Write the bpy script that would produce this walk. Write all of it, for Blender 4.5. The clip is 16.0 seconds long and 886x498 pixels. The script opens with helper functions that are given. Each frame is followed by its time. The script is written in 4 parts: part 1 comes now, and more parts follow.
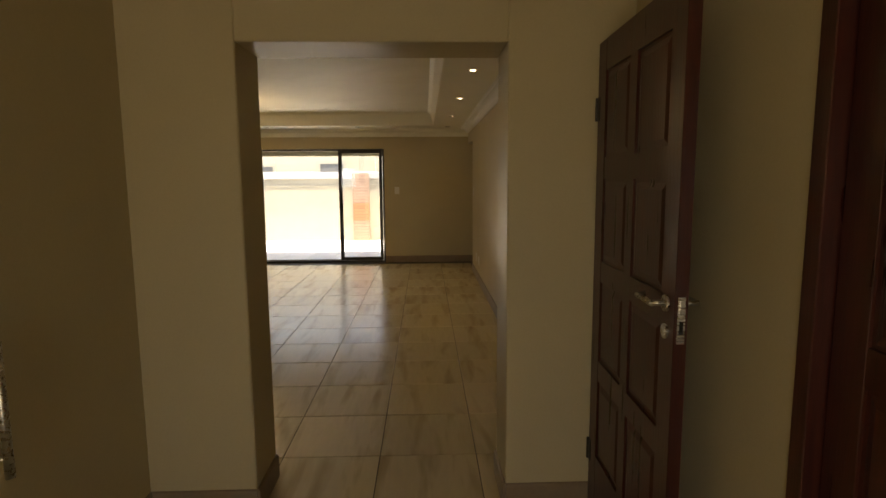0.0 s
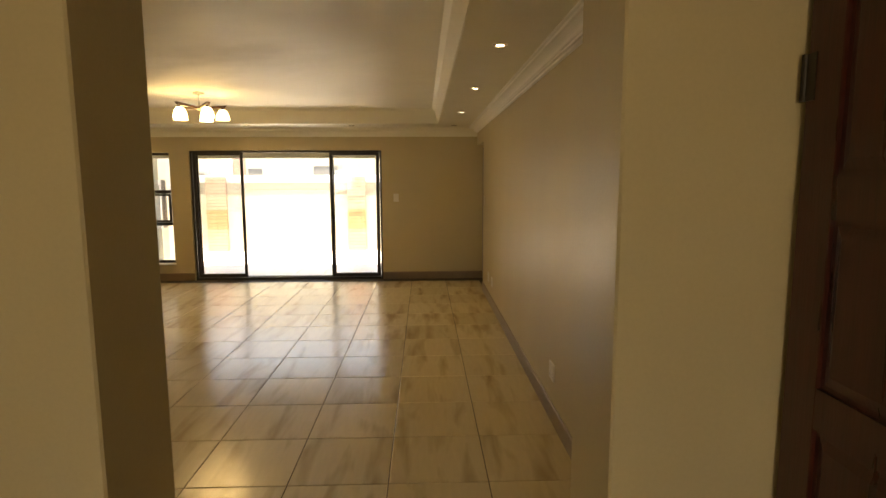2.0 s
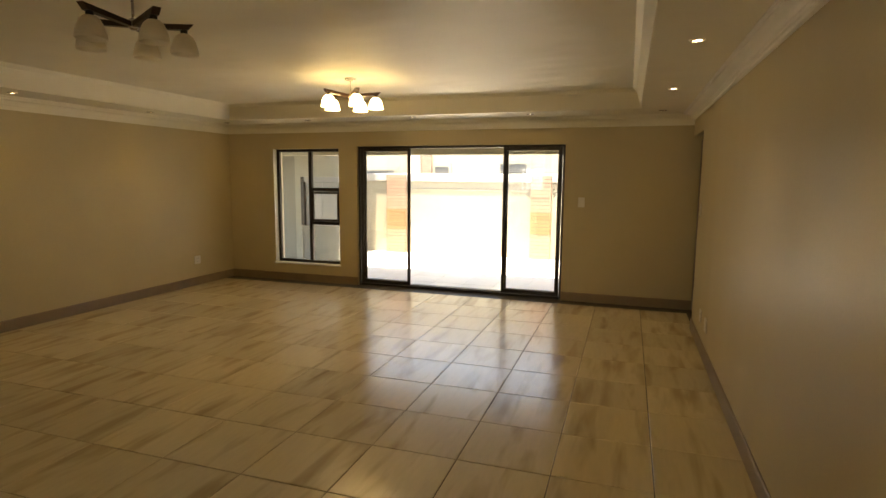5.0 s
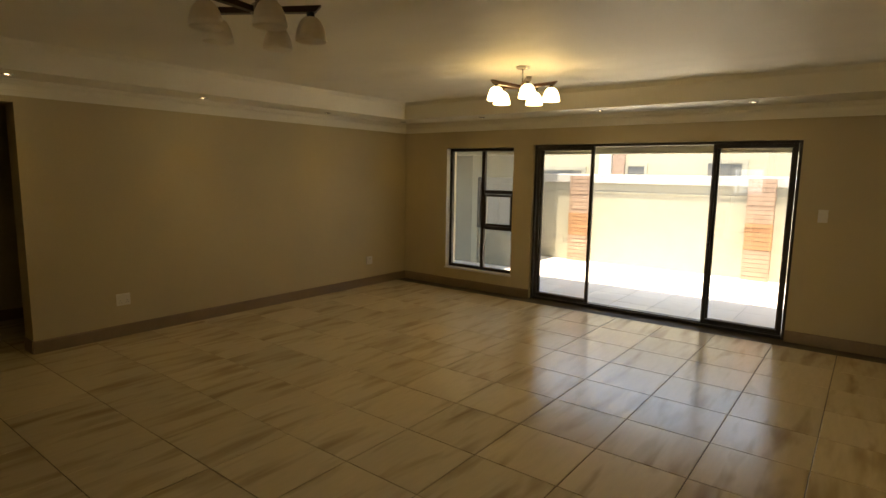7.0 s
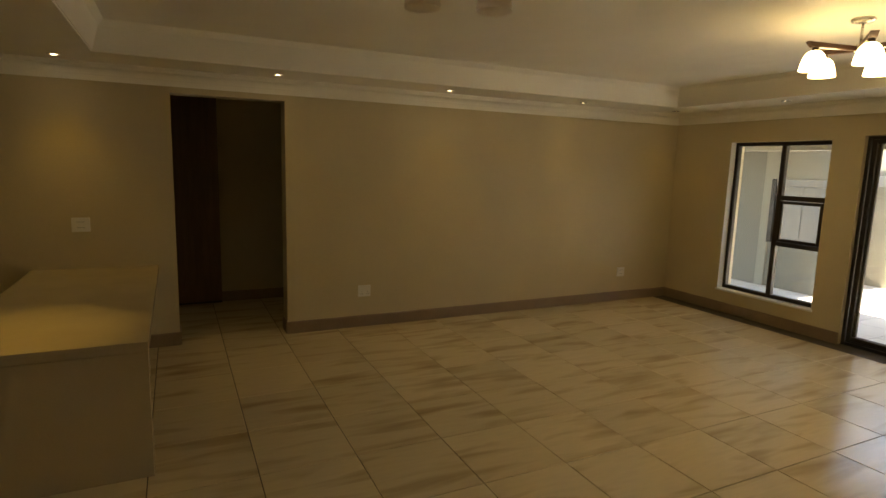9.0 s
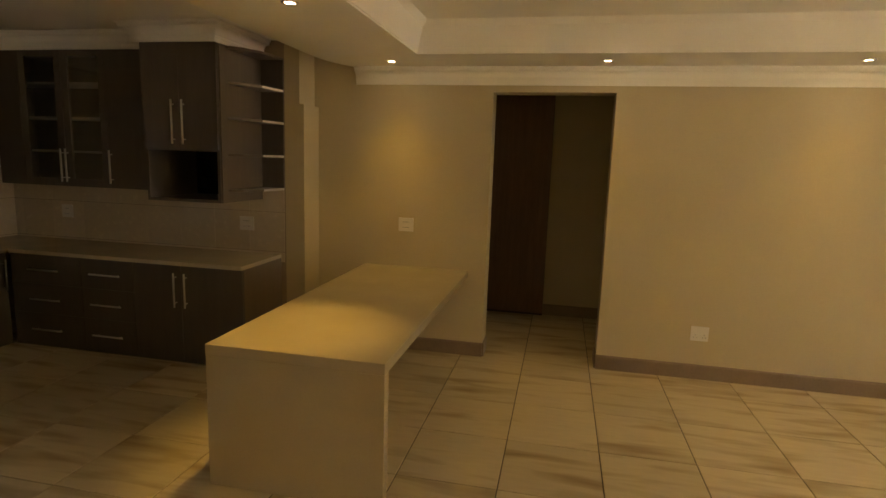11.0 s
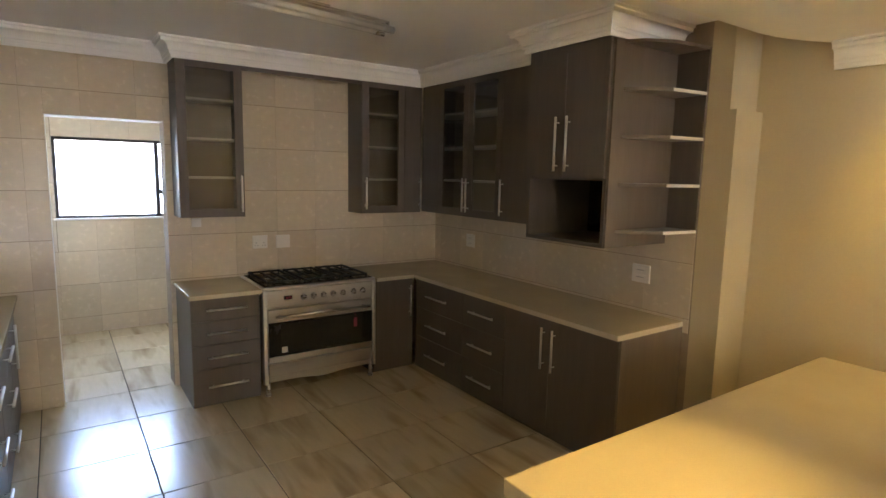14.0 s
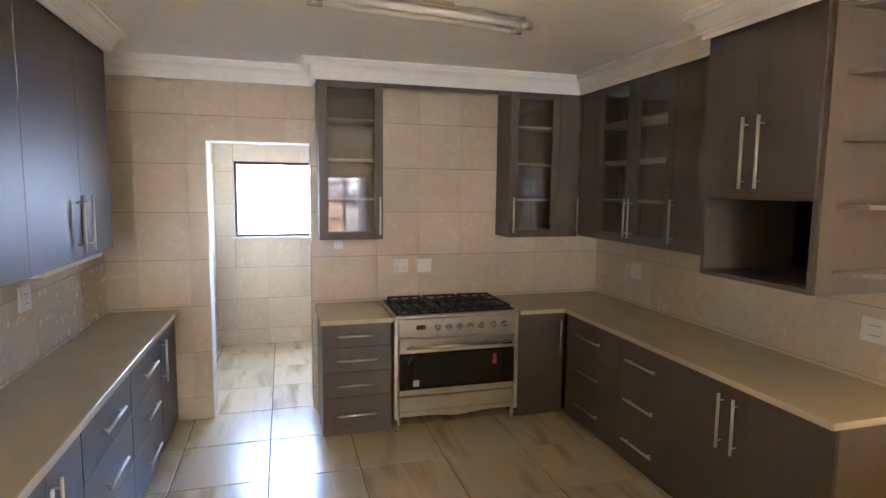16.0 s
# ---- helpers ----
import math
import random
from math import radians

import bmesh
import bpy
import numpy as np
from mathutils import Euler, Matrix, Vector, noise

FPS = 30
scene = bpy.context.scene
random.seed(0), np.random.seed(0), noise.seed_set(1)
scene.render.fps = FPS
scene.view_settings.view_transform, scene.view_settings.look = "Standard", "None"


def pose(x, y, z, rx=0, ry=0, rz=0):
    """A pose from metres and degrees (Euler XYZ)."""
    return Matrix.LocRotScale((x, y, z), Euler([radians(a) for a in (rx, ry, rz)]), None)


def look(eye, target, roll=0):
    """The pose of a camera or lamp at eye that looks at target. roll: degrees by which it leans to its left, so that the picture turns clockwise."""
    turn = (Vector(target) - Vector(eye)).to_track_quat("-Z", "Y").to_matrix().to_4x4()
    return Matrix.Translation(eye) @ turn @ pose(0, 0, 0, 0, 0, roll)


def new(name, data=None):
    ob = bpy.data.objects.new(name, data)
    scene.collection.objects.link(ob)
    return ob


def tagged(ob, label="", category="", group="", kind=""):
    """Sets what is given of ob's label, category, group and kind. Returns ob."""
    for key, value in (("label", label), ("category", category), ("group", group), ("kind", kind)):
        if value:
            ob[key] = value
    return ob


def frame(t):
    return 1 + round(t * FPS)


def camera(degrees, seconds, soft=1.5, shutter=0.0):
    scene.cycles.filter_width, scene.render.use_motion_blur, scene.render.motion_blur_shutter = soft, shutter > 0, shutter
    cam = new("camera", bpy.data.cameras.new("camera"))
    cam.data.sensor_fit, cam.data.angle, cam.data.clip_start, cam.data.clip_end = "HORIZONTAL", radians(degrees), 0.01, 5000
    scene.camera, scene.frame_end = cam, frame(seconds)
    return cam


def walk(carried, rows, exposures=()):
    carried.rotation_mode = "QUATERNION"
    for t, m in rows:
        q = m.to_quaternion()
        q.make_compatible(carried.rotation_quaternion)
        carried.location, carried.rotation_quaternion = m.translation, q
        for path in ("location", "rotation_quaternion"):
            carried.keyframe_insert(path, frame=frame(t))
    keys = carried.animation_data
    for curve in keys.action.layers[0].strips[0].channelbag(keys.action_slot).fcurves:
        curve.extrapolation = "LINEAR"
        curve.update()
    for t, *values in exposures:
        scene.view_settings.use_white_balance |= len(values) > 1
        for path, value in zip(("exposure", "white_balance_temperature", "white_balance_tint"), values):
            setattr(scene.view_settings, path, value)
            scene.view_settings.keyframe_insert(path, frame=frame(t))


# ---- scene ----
cam = camera(76.9, 16.0)
PATH = [
    (0, (0.671, 0.196, 1.587), (0.733, 2.179, 1.333), -0.4),
    (0.5, (0.656, 0.472, 1.571), (0.728, 2.454, 1.315), -0.3),
    (1, (0.673, 0.87, 1.631), (0.751, 2.853, 1.377), -0.2),
    (1.5, (0.65, 1.141, 1.644), (0.725, 3.124, 1.394), -0.2),
    (2, (0.603, 1.466, 1.665), (0.67, 3.449, 1.414), -0.2),
    (2.5, (0.618, 1.748, 1.659), (0.675, 3.731, 1.405), -0.3),
    (3, (0.702, 2.085, 1.692), (0.668, 4.069, 1.437), -0.3),
    (3.5, (0.731, 2.32, 1.701), (0.508, 4.29, 1.44), -0.1),
    (4, (0.76, 2.637, 1.681), (0.377, 4.584, 1.427), 0.2),
    (4.2, (0.806, 2.727, 1.673), (0.369, 4.662, 1.42), 0.3),
    (6.5, (0.553, 3.609, 1.705), (-0.471, 5.307, 1.438), 0.6),
    (7, (0.547, 3.869, 1.732), (-0.661, 5.439, 1.461), 0.9),
    (7.5, (0.531, 4.024, 1.729), (-0.846, 5.448, 1.452), 1.3),
    (8, (0.391, 4.211, 1.735), (-1.139, 5.466, 1.447), 1.3),
    (8.5, (0.275, 4.375, 1.741), (-1.375, 5.467, 1.449), 1.6),
    (9, (0.073, 4.553, 1.728), (-1.709, 5.412, 1.43), 1.6),
    (9.2, (-0.002, 4.604, 1.717), (-1.843, 5.33, 1.427), 1.6),
    (11.3, (-0.908, 5.191, 1.717), (-2.791, 4.592, 1.406), 1.9),
    (11.5, (-1.01, 5.2, 1.722), (-2.846, 4.468, 1.418), 1.9),
    (12, (-1.22, 5.146, 1.713), (-2.925, 4.144, 1.414), 1.8),
    (12.5, (-1.431, 5.024, 1.737), (-3.024, 3.849, 1.448), 1.7),
    (13, (-1.622, 4.917, 1.726), (-3.11, 3.61, 1.446), 1.6),
    (13.5, (-1.849, 4.798, 1.749), (-3.176, 3.329, 1.47), 1.4),
    (14, (-2.003, 4.719, 1.742), (-3.132, 3.09, 1.474), 1.2),
    (14.5, (-2.164, 4.617, 1.747), (-3.162, 2.902, 1.497), 1.1),
    (15, (-2.29, 4.506, 1.747), (-3.189, 2.733, 1.523), 1.0),
    (15.5, (-2.434, 4.424, 1.754), (-3.176, 2.579, 1.535), 0.7),
    (16, (-2.493, 4.378, 1.756), (-3.042, 2.467, 1.542), 0.6),
]
walk(cam, [(t, look(eye, target, roll)) for t, eye, target, roll in PATH],
     [(0.0, 2.4, 7700, 12), (1.0, 2.95, 8600, 12), (2.0, 3.15, 8600, 12), (3.0, 2.92, 8600, 11), (4.0, 2.9, 8500, 11), (6.3, 2.65, 8000, 8), (7.0, 2.4, 8000, 8), (8.0, 2.35, 7900, 8), (9.2, 2.85, 7500, 9),
      (11.3, 4.0, 7800, 14), (12.5, 4.85, 6800, 14), (13.0, 5.15, 6450, 14), (14.0, 5.1, 5850, 15), (16.0, 5.65, 5450, 18)])

# ---- world, sun and large lights ----
world = bpy.data.worlds.new("World")
scene.world = world
world.use_nodes = True
wn = world.node_tree
sky = wn.nodes.new("ShaderNodeTexSky")
sky.sky_type = "NISHITA"
sky.sun_disc = False
SUN_EL, SUN_AZ = radians(83), radians(172)
sky.sun_elevation, sky.sun_rotation = SUN_EL, SUN_AZ
wn.links.new(sky.outputs[0], wn.nodes["Background"].inputs[0])
wn.nodes["Background"].inputs[1].default_value = 0.15

sun = new("sun", bpy.data.lights.new("sun", "SUN"))
sun.data.energy, sun.data.angle, sun.data.color = 5.0, radians(0.5), (1.0, 0.95, 0.86)
sun_from = Vector((math.sin(SUN_AZ) * math.cos(SUN_EL), math.cos(SUN_AZ) * math.cos(SUN_EL), math.sin(SUN_EL)))
sun.matrix_world = look(sun_from * 40, (0, 0, 0))

WARM = (1.0, 0.65, 0.15)



def window_light(name, m, w, h, watts, col):
    """An area lamp standing in for daylight through an opening; it shines along the local -z."""
    a = new(name, bpy.data.lights.new(name, "AREA"))
    a.data.shape, a.data.size, a.data.size_y, a.data.energy, a.data.color = "RECTANGLE", w, h, watts, col
    a.matrix_world = m
    return a


window_light("scullery_window_light", look((-2.5425, -2.27, 1.62), (-2.5425, 0, 1.62)), 1.1, 0.81, 0.8, (0.62, 0.80, 1.0))
# Warm lamp in an unseen, assumed doorway, added to light the hall.
window_light("assumed_door_light", look((0.15, -2.28, 1.05), (0.15, 0, 1.05)), 1.0, 2.0, 2.6, (1.0, 0.86, 0.58))

# ---- materials ----


def mat_new(name, rough=0.5, metal=0.0):
    m = bpy.data.materials.new(name)
    m.use_nodes = True
    b = m.node_tree.nodes["Principled BSDF"]
    b.inputs["Roughness"].default_value = rough
    b.inputs["Metallic"].default_value = metal
    return m, m.node_tree, b


def surface(name, col, rough=0.5, metal=0.0, scale=4.0, vary=0.12, fine=60.0, bump=0.05, stretch=(1, 1, 1), spec=0.5, rough_vary=0.08, wave=None):
    """A base colour varied at two scales, with fine relief; object coordinates in metres."""
    m, nt, b = mat_new(name, rough, metal)
    n, k = nt.nodes, nt.links
    tc = n.new("ShaderNodeTexCoord")
    mp = n.new("ShaderNodeMapping")
    mp.inputs["Scale"].default_value = stretch
    k.new(tc.outputs["Object"], mp.inputs[0])
    big, small = n.new("ShaderNodeTexNoise"), n.new("ShaderNodeTexNoise")
    big.inputs["Scale"].default_value, small.inputs["Scale"].default_value = scale, fine
    big.inputs["Detail"].default_value, small.inputs["Detail"].default_value = 3, 2
    k.new(mp.outputs[0], big.inputs["Vector"])
    k.new(mp.outputs[0], small.inputs["Vector"])
    mix = n.new("ShaderNodeMix")
    mix.inputs[0].default_value = 0.35
    k.new(big.outputs[0], mix.inputs[2])
    k.new(small.outputs[0], mix.inputs[3])
    ramp = n.new("ShaderNodeValToRGB")
    ramp.color_ramp.elements[0].position, ramp.color_ramp.elements[1].position = 0.3, 0.7
    ramp.color_ramp.elements[0].color = (*[c * (1 - vary) for c in col], 1)
    ramp.color_ramp.elements[1].color = (*[min(1, c * (1 + vary)) for c in col], 1)
    k.new(mix.outputs[0], ramp.inputs[0])
    k.new(ramp.outputs[0], b.inputs["Base Color"])
    rr = n.new("ShaderNodeMapRange")
    rr.inputs["To Min"].default_value, rr.inputs["To Max"].default_value = max(0.02, rough - rough_vary), min(1, rough + rough_vary)
    k.new(big.outputs[0], rr.inputs[0])
    k.new(rr.outputs[0], b.inputs["Roughness"])
    b.inputs["Specular IOR Level"].default_value = spec
    if bump:
        bp = n.new("ShaderNodeBump")
        bp.inputs["Strength"].default_value, bp.inputs["Distance"].default_value = bump, 0.004
        k.new(small.outputs[0], bp.inputs["Height"])
        k.new(bp.outputs[0], b.inputs["Normal"])
        if wave:
            # slow unevenness left by the trowel
            wm, wv, wb = n.new("ShaderNodeMapping"), n.new("ShaderNodeTexNoise"), n.new("ShaderNodeBump")
            wm.inputs["Scale"].default_value = wave[1:]
            wv.inputs["Scale"].default_value, wv.inputs["Detail"].default_value = 1.0, 2
            wb.inputs["Strength"].default_value, wb.inputs["Distance"].default_value = 1.0, wave[0]
            k.new(tc.outputs["Object"], wm.inputs[0])
            k.new(wm.outputs[0], wv.inputs["Vector"])
            k.new(wv.outputs[0], wb.inputs["Height"])
            k.new(wb.outputs[0], bp.inputs["Normal"])
    return m


def tile_material(name, col, streak, rough, vein=0.6, stretch=(5.0, 0.9, 3.0), spec=0.5):
    """Glazed ceramic with soft streaks; every tile takes its own part of the pattern."""
    m, nt, b = mat_new(name, rough)
    n, k = nt.nodes, nt.links
    tc, oi = n.new("ShaderNodeTexCoord"), n.new("ShaderNodeObjectInfo")
    mp, sc = n.new("ShaderNodeMapping"), n.new("ShaderNodeVectorMath")
    mp.inputs["Scale"].default_value = stretch
    k.new(tc.outputs["Object"], mp.inputs[0])
    com = n.new("ShaderNodeCombineXYZ")
    for i, f in enumerate((37.0, 91.0, 53.0)):
        mu = n.new("ShaderNodeMath")
        mu.operation = "MULTIPLY"
        mu.inputs[1].default_value = f
        k.new(oi.outputs["Random"], mu.inputs[0])
        k.new(mu.outputs[0], com.inputs[i])
    k.new(mp.outputs[0], sc.inputs[0])
    k.new(com.outputs[0], sc.inputs[1])
    a, c = n.new("ShaderNodeTexNoise"), n.new("ShaderNodeTexNoise")
    a.inputs["Scale"].default_value, a.inputs["Detail"].default_value, a.inputs["Distortion"].default_value = 1.15, 2.6, 0.35
    c.inputs["Scale"].default_value, c.inputs["Detail"].default_value = 5.0, 2
    k.new(sc.outputs[0], a.inputs["Vector"])
    k.new(sc.outputs[0], c.inputs["Vector"])
    r1 = n.new("ShaderNodeValToRGB")
    r1.color_ramp.elements[0].position, r1.color_ramp.elements[1].position = 0.51, 0.84
    r1.color_ramp.elements[0].color, r1.color_ramp.elements[1].color = (0, 0, 0, 1), (vein, vein, vein, 1)
    k.new(a.outputs[0], r1.inputs[0])
    r2 = n.new("ShaderNodeMapRange")
    r2.inputs["To Min"].default_value, r2.inputs["To Max"].default_value = 0.92, 1.07
    k.new(c.outputs[0], r2.inputs[0])
    r3 = n.new("ShaderNodeMapRange")
    r3.inputs["To Min"].default_value, r3.inputs["To Max"].default_value = 0.92, 1.06
    k.new(oi.outputs["Random"], r3.inputs[0])
    mx = n.new("ShaderNodeMix")
    mx.data_type = "RGBA"
    mx.inputs[6].default_value, mx.inputs[7].default_value = (*col, 1), (*streak, 1)
    k.new(r1.outputs[0], mx.inputs[0])
    pr = n.new("ShaderNodeMath")
    pr.operation = "MULTIPLY"
    k.new(r2.outputs[0], pr.inputs[0])
    k.new(r3.outputs[0], pr.inputs[1])
    hs = n.new("ShaderNodeHueSaturation")
    k.new(mx.outputs[2], hs.inputs["Color"])
    k.new(pr.outputs[0], hs.inputs["Value"])
    k.new(hs.outputs[0], b.inputs["Base Color"])
    rg = n.new("ShaderNodeMapRange")
    rg.inputs["To Min"].default_value, rg.inputs["To Max"].default_value = rough * 0.65, rough * 1.4
    k.new(c.outputs[0], rg.inputs[0])
    k.new(rg.outputs[0], b.inputs["Roughness"])
    b.inputs["Specular IOR Level"].default_value = spec
    bp = n.new("ShaderNodeBump")
    bp.inputs["Strength"].default_value, bp.inputs["Distance"].default_value = 0.02, 0.002
    k.new(a.outputs[0], bp.inputs["Height"])
    if name != "floor_tile":
        k.new(bp.outputs[0], b.inputs["Normal"])
    return m


def wood_material(name, dark, light, rough, along=2):
    st = [9.0, 9.0, 9.0]
    st[along] = 0.7
    m = surface(name, [(a + c) / 2 for a, c in zip(dark, light)], rough, 0, 2.2, 0.4, 14.0, 0.12, tuple(st))
    for nd in m.node_tree.nodes:
        if nd.type == "VALTORGB":
            nd.color_ramp.elements[0].color, nd.color_ramp.elements[1].color = (*dark, 1), (*light, 1)
    return m


def glass_material(name, tint=(1, 1, 1), rough=0.0):
    m, nt, b = mat_new(name, rough)
    b.inputs["Base Color"].default_value = (*tint, 1)
    b.inputs["Transmission Weight"].default_value = 1
    b.inputs["IOR"].default_value = 1.45
    return m


def glow_material(name, col, strength, base=(0.8, 0.8, 0.8)):
    m, nt, b = mat_new(name, 0.4)
    b.inputs["Base Color"].default_value = (*base, 1)
    b.inputs["Emission Color"].default_value = (*col, 1)
    b.inputs["Emission Strength"].default_value = strength
    return m


M_WALL = surface("wall_paint", (0.56, 0.472, 0.295), 0.40, 0, 1.6, 0.05, 90, 0.10, spec=0.3, rough_vary=0.06, wave=(0.05, 0.75, 0.75, 0.12))
M_CEIL = surface("ceiling_paint", (0.88, 0.85, 0.74), 0.55, 0, 1.2, 0.04, 80, 0.06, wave=(0.07, 1.1, 1.1, 1.1))
M_KCEIL = surface("kitchen_ceiling_paint", (0.92, 0.91, 0.90), 0.6, 0, 1.2, 0.03, 80, 0.05)
M_CORN = surface("cornice_plaster", (0.91, 0.90, 0.88), 0.5, 0, 3, 0.04, 60, 0.04)
M_BASE = surface("skirting_tile", (0.255, 0.185, 0.12), 0.4, 0, 5, 0.12, 50, 0.05)
M_FLOOR = tile_material("floor_tile", (0.66, 0.555, 0.365), (0.27, 0.175, 0.085), 0.21, 0.9, (6.5, 1.1, 3.0), 1.0)
M_PGROUT = surface("patio_grout", (0.52, 0.49, 0.44), 0.85, 0, 12, 0.15, 90, 0.1)
M_GROUT = surface("grout", (0.075, 0.06, 0.042), 0.85, 0, 12, 0.2, 90, 0.1)
M_KTILE = tile_material("wall_tile", (0.64, 0.55, 0.41), (0.58, 0.48, 0.35), 0.24, 0.5, (4, 4, 1.2), 0.45)
M_KGROUT = surface("wall_grout", (0.33, 0.265, 0.19), 0.8, 0, 12, 0.1, 90, 0.1)
M_CAB = wood_material("cabinet_laminate", (0.102, 0.082, 0.066), (0.130, 0.105, 0.084), 0.48)
# Paler laminate; on the base end panel it carries downlight glow.
M_CAB_PALE = wood_material("cabinet_pale", (0.15, 0.118, 0.088), (0.185, 0.148, 0.112), 0.4)
M_CABIN = surface("cabinet_inside", (0.46, 0.42, 0.36), 0.5, 0, 6, 0.08, 60, 0.03)
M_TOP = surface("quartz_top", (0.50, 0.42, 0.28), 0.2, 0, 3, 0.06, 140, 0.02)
# Same quartz lightened for the edges, with the daylight on them in the colour.
M_EDGE_LIT = surface("quartz_edge_lit", (0.62, 0.54, 0.40), 0.18, 0, 3, 0.05, 140, 0.02)
M_STEEL = surface("brushed_steel", (0.56, 0.54, 0.50), 0.28, 1, 3, 0.06, 30, 0.03, (1, 30, 30))
M_HANDLE = surface("satin_steel", (0.74, 0.72, 0.68), 0.40, 1, 3, 0.04, 30, 0.0)
M_STEELV = surface("stove_steel", (0.66, 0.63, 0.57), 0.34, 1, 3, 0.06, 30, 0.03, (1, 30, 30))
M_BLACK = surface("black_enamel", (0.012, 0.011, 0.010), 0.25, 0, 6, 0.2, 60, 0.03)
M_IRON = surface("cast_iron", (0.015, 0.014, 0.014), 0.6, 0, 10, 0.25, 90, 0.15)
M_OVEN = surface("oven_glass", (0.02, 0.018, 0.015), 0.05, 0, 4, 0.1, 60, 0.0)
M_BRONZE = surface("bronze_aluminium", (0.035, 0.028, 0.022), 0.4, 0.3, 6, 0.12, 80, 0.04)
M_WHITE = surface("white_plastic", (0.74, 0.71, 0.65), 0.35, 0, 6, 0.03, 60, 0.02)
M_GREYP = surface("grey_plastic", (0.30, 0.29, 0.27), 0.4, 0, 6, 0.05, 60, 0.02)
M_MAHOG = wood_material("mahogany", (0.036, 0.0085, 0.006), (0.085, 0.019, 0.012), 0.3)
M_CUPW = wood_material("cupboard_wood", (0.125, 0.066, 0.038), (0.205, 0.112, 0.066), 0.4)
M_DKWOOD = wood_material("dark_wenge", (0.030, 0.014, 0.009), (0.065, 0.030, 0.018), 0.35, 0)
M_GLASS = glass_material("pane_glass")
M_CGLASS = glass_material("cabinet_glass", (0.93, 0.93, 0.91))
M_FROST = surface("frosted_glass", (0.90, 0.85, 0.76), 0.35, 0, 8, 0.08, 70, 0.05)
fb = M_FROST.node_tree
ft, fm = fb.nodes.new("ShaderNodeBsdfTranslucent"), fb.nodes.new("ShaderNodeMixShader")
ft.inputs[0].default_value, fm.inputs[0].default_value = (0.95, 0.90, 0.80, 1), 0.65
fb.links.new(fb.nodes["Principled BSDF"].outputs[0], fm.inputs[1])
fb.links.new(ft.outputs[0], fm.inputs[2])
fb.links.new(fm.outputs[0], fb.nodes["Material Output"].inputs[0])
M_SHADE = glow_material("lit_shade", (1.0, 0.76, 0.40), 1.9, (0.8, 0.74, 0.6))
M_BULB = glow_material("downlight_bulb", (1.0, 0.80, 0.50), 5.0)
M_TUBE = surface("tube_glass", (0.80, 0.79, 0.76), 0.25, 0, 6, 0.03, 60, 0.0)
M_SHUT = surface("louvre_grey", (0.20, 0.19, 0.17), 0.6, 0, 6, 0.1, 60, 0.04)
M_EXT = surface("outside_plaster", (0.36, 0.335, 0.26), 0.8, 0, 1.5, 0.07, 60, 0.25)
M_EXTW = surface("white_plaster", (0.78, 0.76, 0.70), 0.8, 0, 1.5, 0.05, 60, 0.2)
M_NEIGH = surface("yellow_plaster", (0.42, 0.375, 0.27), 0.8, 0, 1.5, 0.05, 60, 0.2)
M_COPE = surface("coping_plaster", (0.46, 0.45, 0.42), 0.8, 0, 1.5, 0.05, 60, 0.2)
M_GREYW = surface("grey_plaster", (0.24, 0.225, 0.18), 0.8, 0, 2, 0.08, 60, 0.2)
M_PATIO = tile_material("patio_tile", (0.72, 0.69, 0.63), (0.60, 0.57, 0.51), 0.45, 0.5, (3, 3, 3), 0.3)
M_BRICK = tile_material("facing_brick", (0.36, 0.20, 0.11), (0.29, 0.15, 0.08), 0.8, 0.8, (8, 8, 8), 0.2)
M_BRICKP = tile_material("pale_brick", (0.37, 0.26, 0.195), (0.30, 0.20, 0.145), 0.8, 0.8, (8, 8, 8), 0.2)
M_MORTAR = surface("mortar", (0.12, 0.09, 0.07), 0.9, 0, 12, 0.15, 90, 0.2)
M_GROUND = surface("paving_ground", (0.30, 0.28, 0.24), 0.9, 0, 2, 0.2, 40, 0.3)
M_RED = surface("red_sticker", (0.30, 0.035, 0.06), 0.5, 0, 6, 0.1, 60, 0.0)
M_ROOF = surface("slab_concrete", (0.40, 0.38, 0.34), 0.9, 0, 2, 0.12, 40, 0.2)

# ---- mesh helpers ----


def add_box(bm, x0, x1, y0, y1, z0, z1):
    v = [bm.verts.new((x, y, z)) for z in (z0, z1) for y in (y0, y1) for x in (x0, x1)]
    for f in ((0, 2, 3, 1), (4, 5, 7, 6), (0, 1, 5, 4), (1, 3, 7, 5), (3, 2, 6, 7), (2, 0, 4, 6)):
        bm.faces.new([v[i] for i in f])
    return v


def box(x0, x1, y0, y1, z0, z1, bevel=0.0, seg=1):
    bm = bmesh.new()
    add_box(bm, min(x0, x1), max(x0, x1), min(y0, y1), max(y0, y1), min(z0, z1), max(z0, z1))
    if bevel:
        bmesh.ops.bevel(bm, geom=list(bm.edges), offset=bevel, segments=seg, affect="EDGES", profile=0.5)
    return bm


def boxes(*some, bevel=0.0):
    bm = bmesh.new()
    for b in some:
        add_box(bm, *b)
    if bevel:
        bmesh.ops.bevel(bm, geom=list(bm.edges), offset=bevel, segments=1, affect="EDGES", profile=0.5)
    return bm


def rod(a, b, r, n=12, r2=None):
    """A round bar from a to b."""
    bm = bmesh.new()
    a, b = Vector(a), Vector(b)
    m = Matrix.Translation((a + b) / 2) @ (b - a).to_track_quat("Z", "Y").to_matrix().to_4x4()
    bmesh.ops.create_cone(bm, cap_ends=True, segments=n, radius1=r, radius2=r if r2 is None else r2, depth=(b - a).length, matrix=m)
    return bm


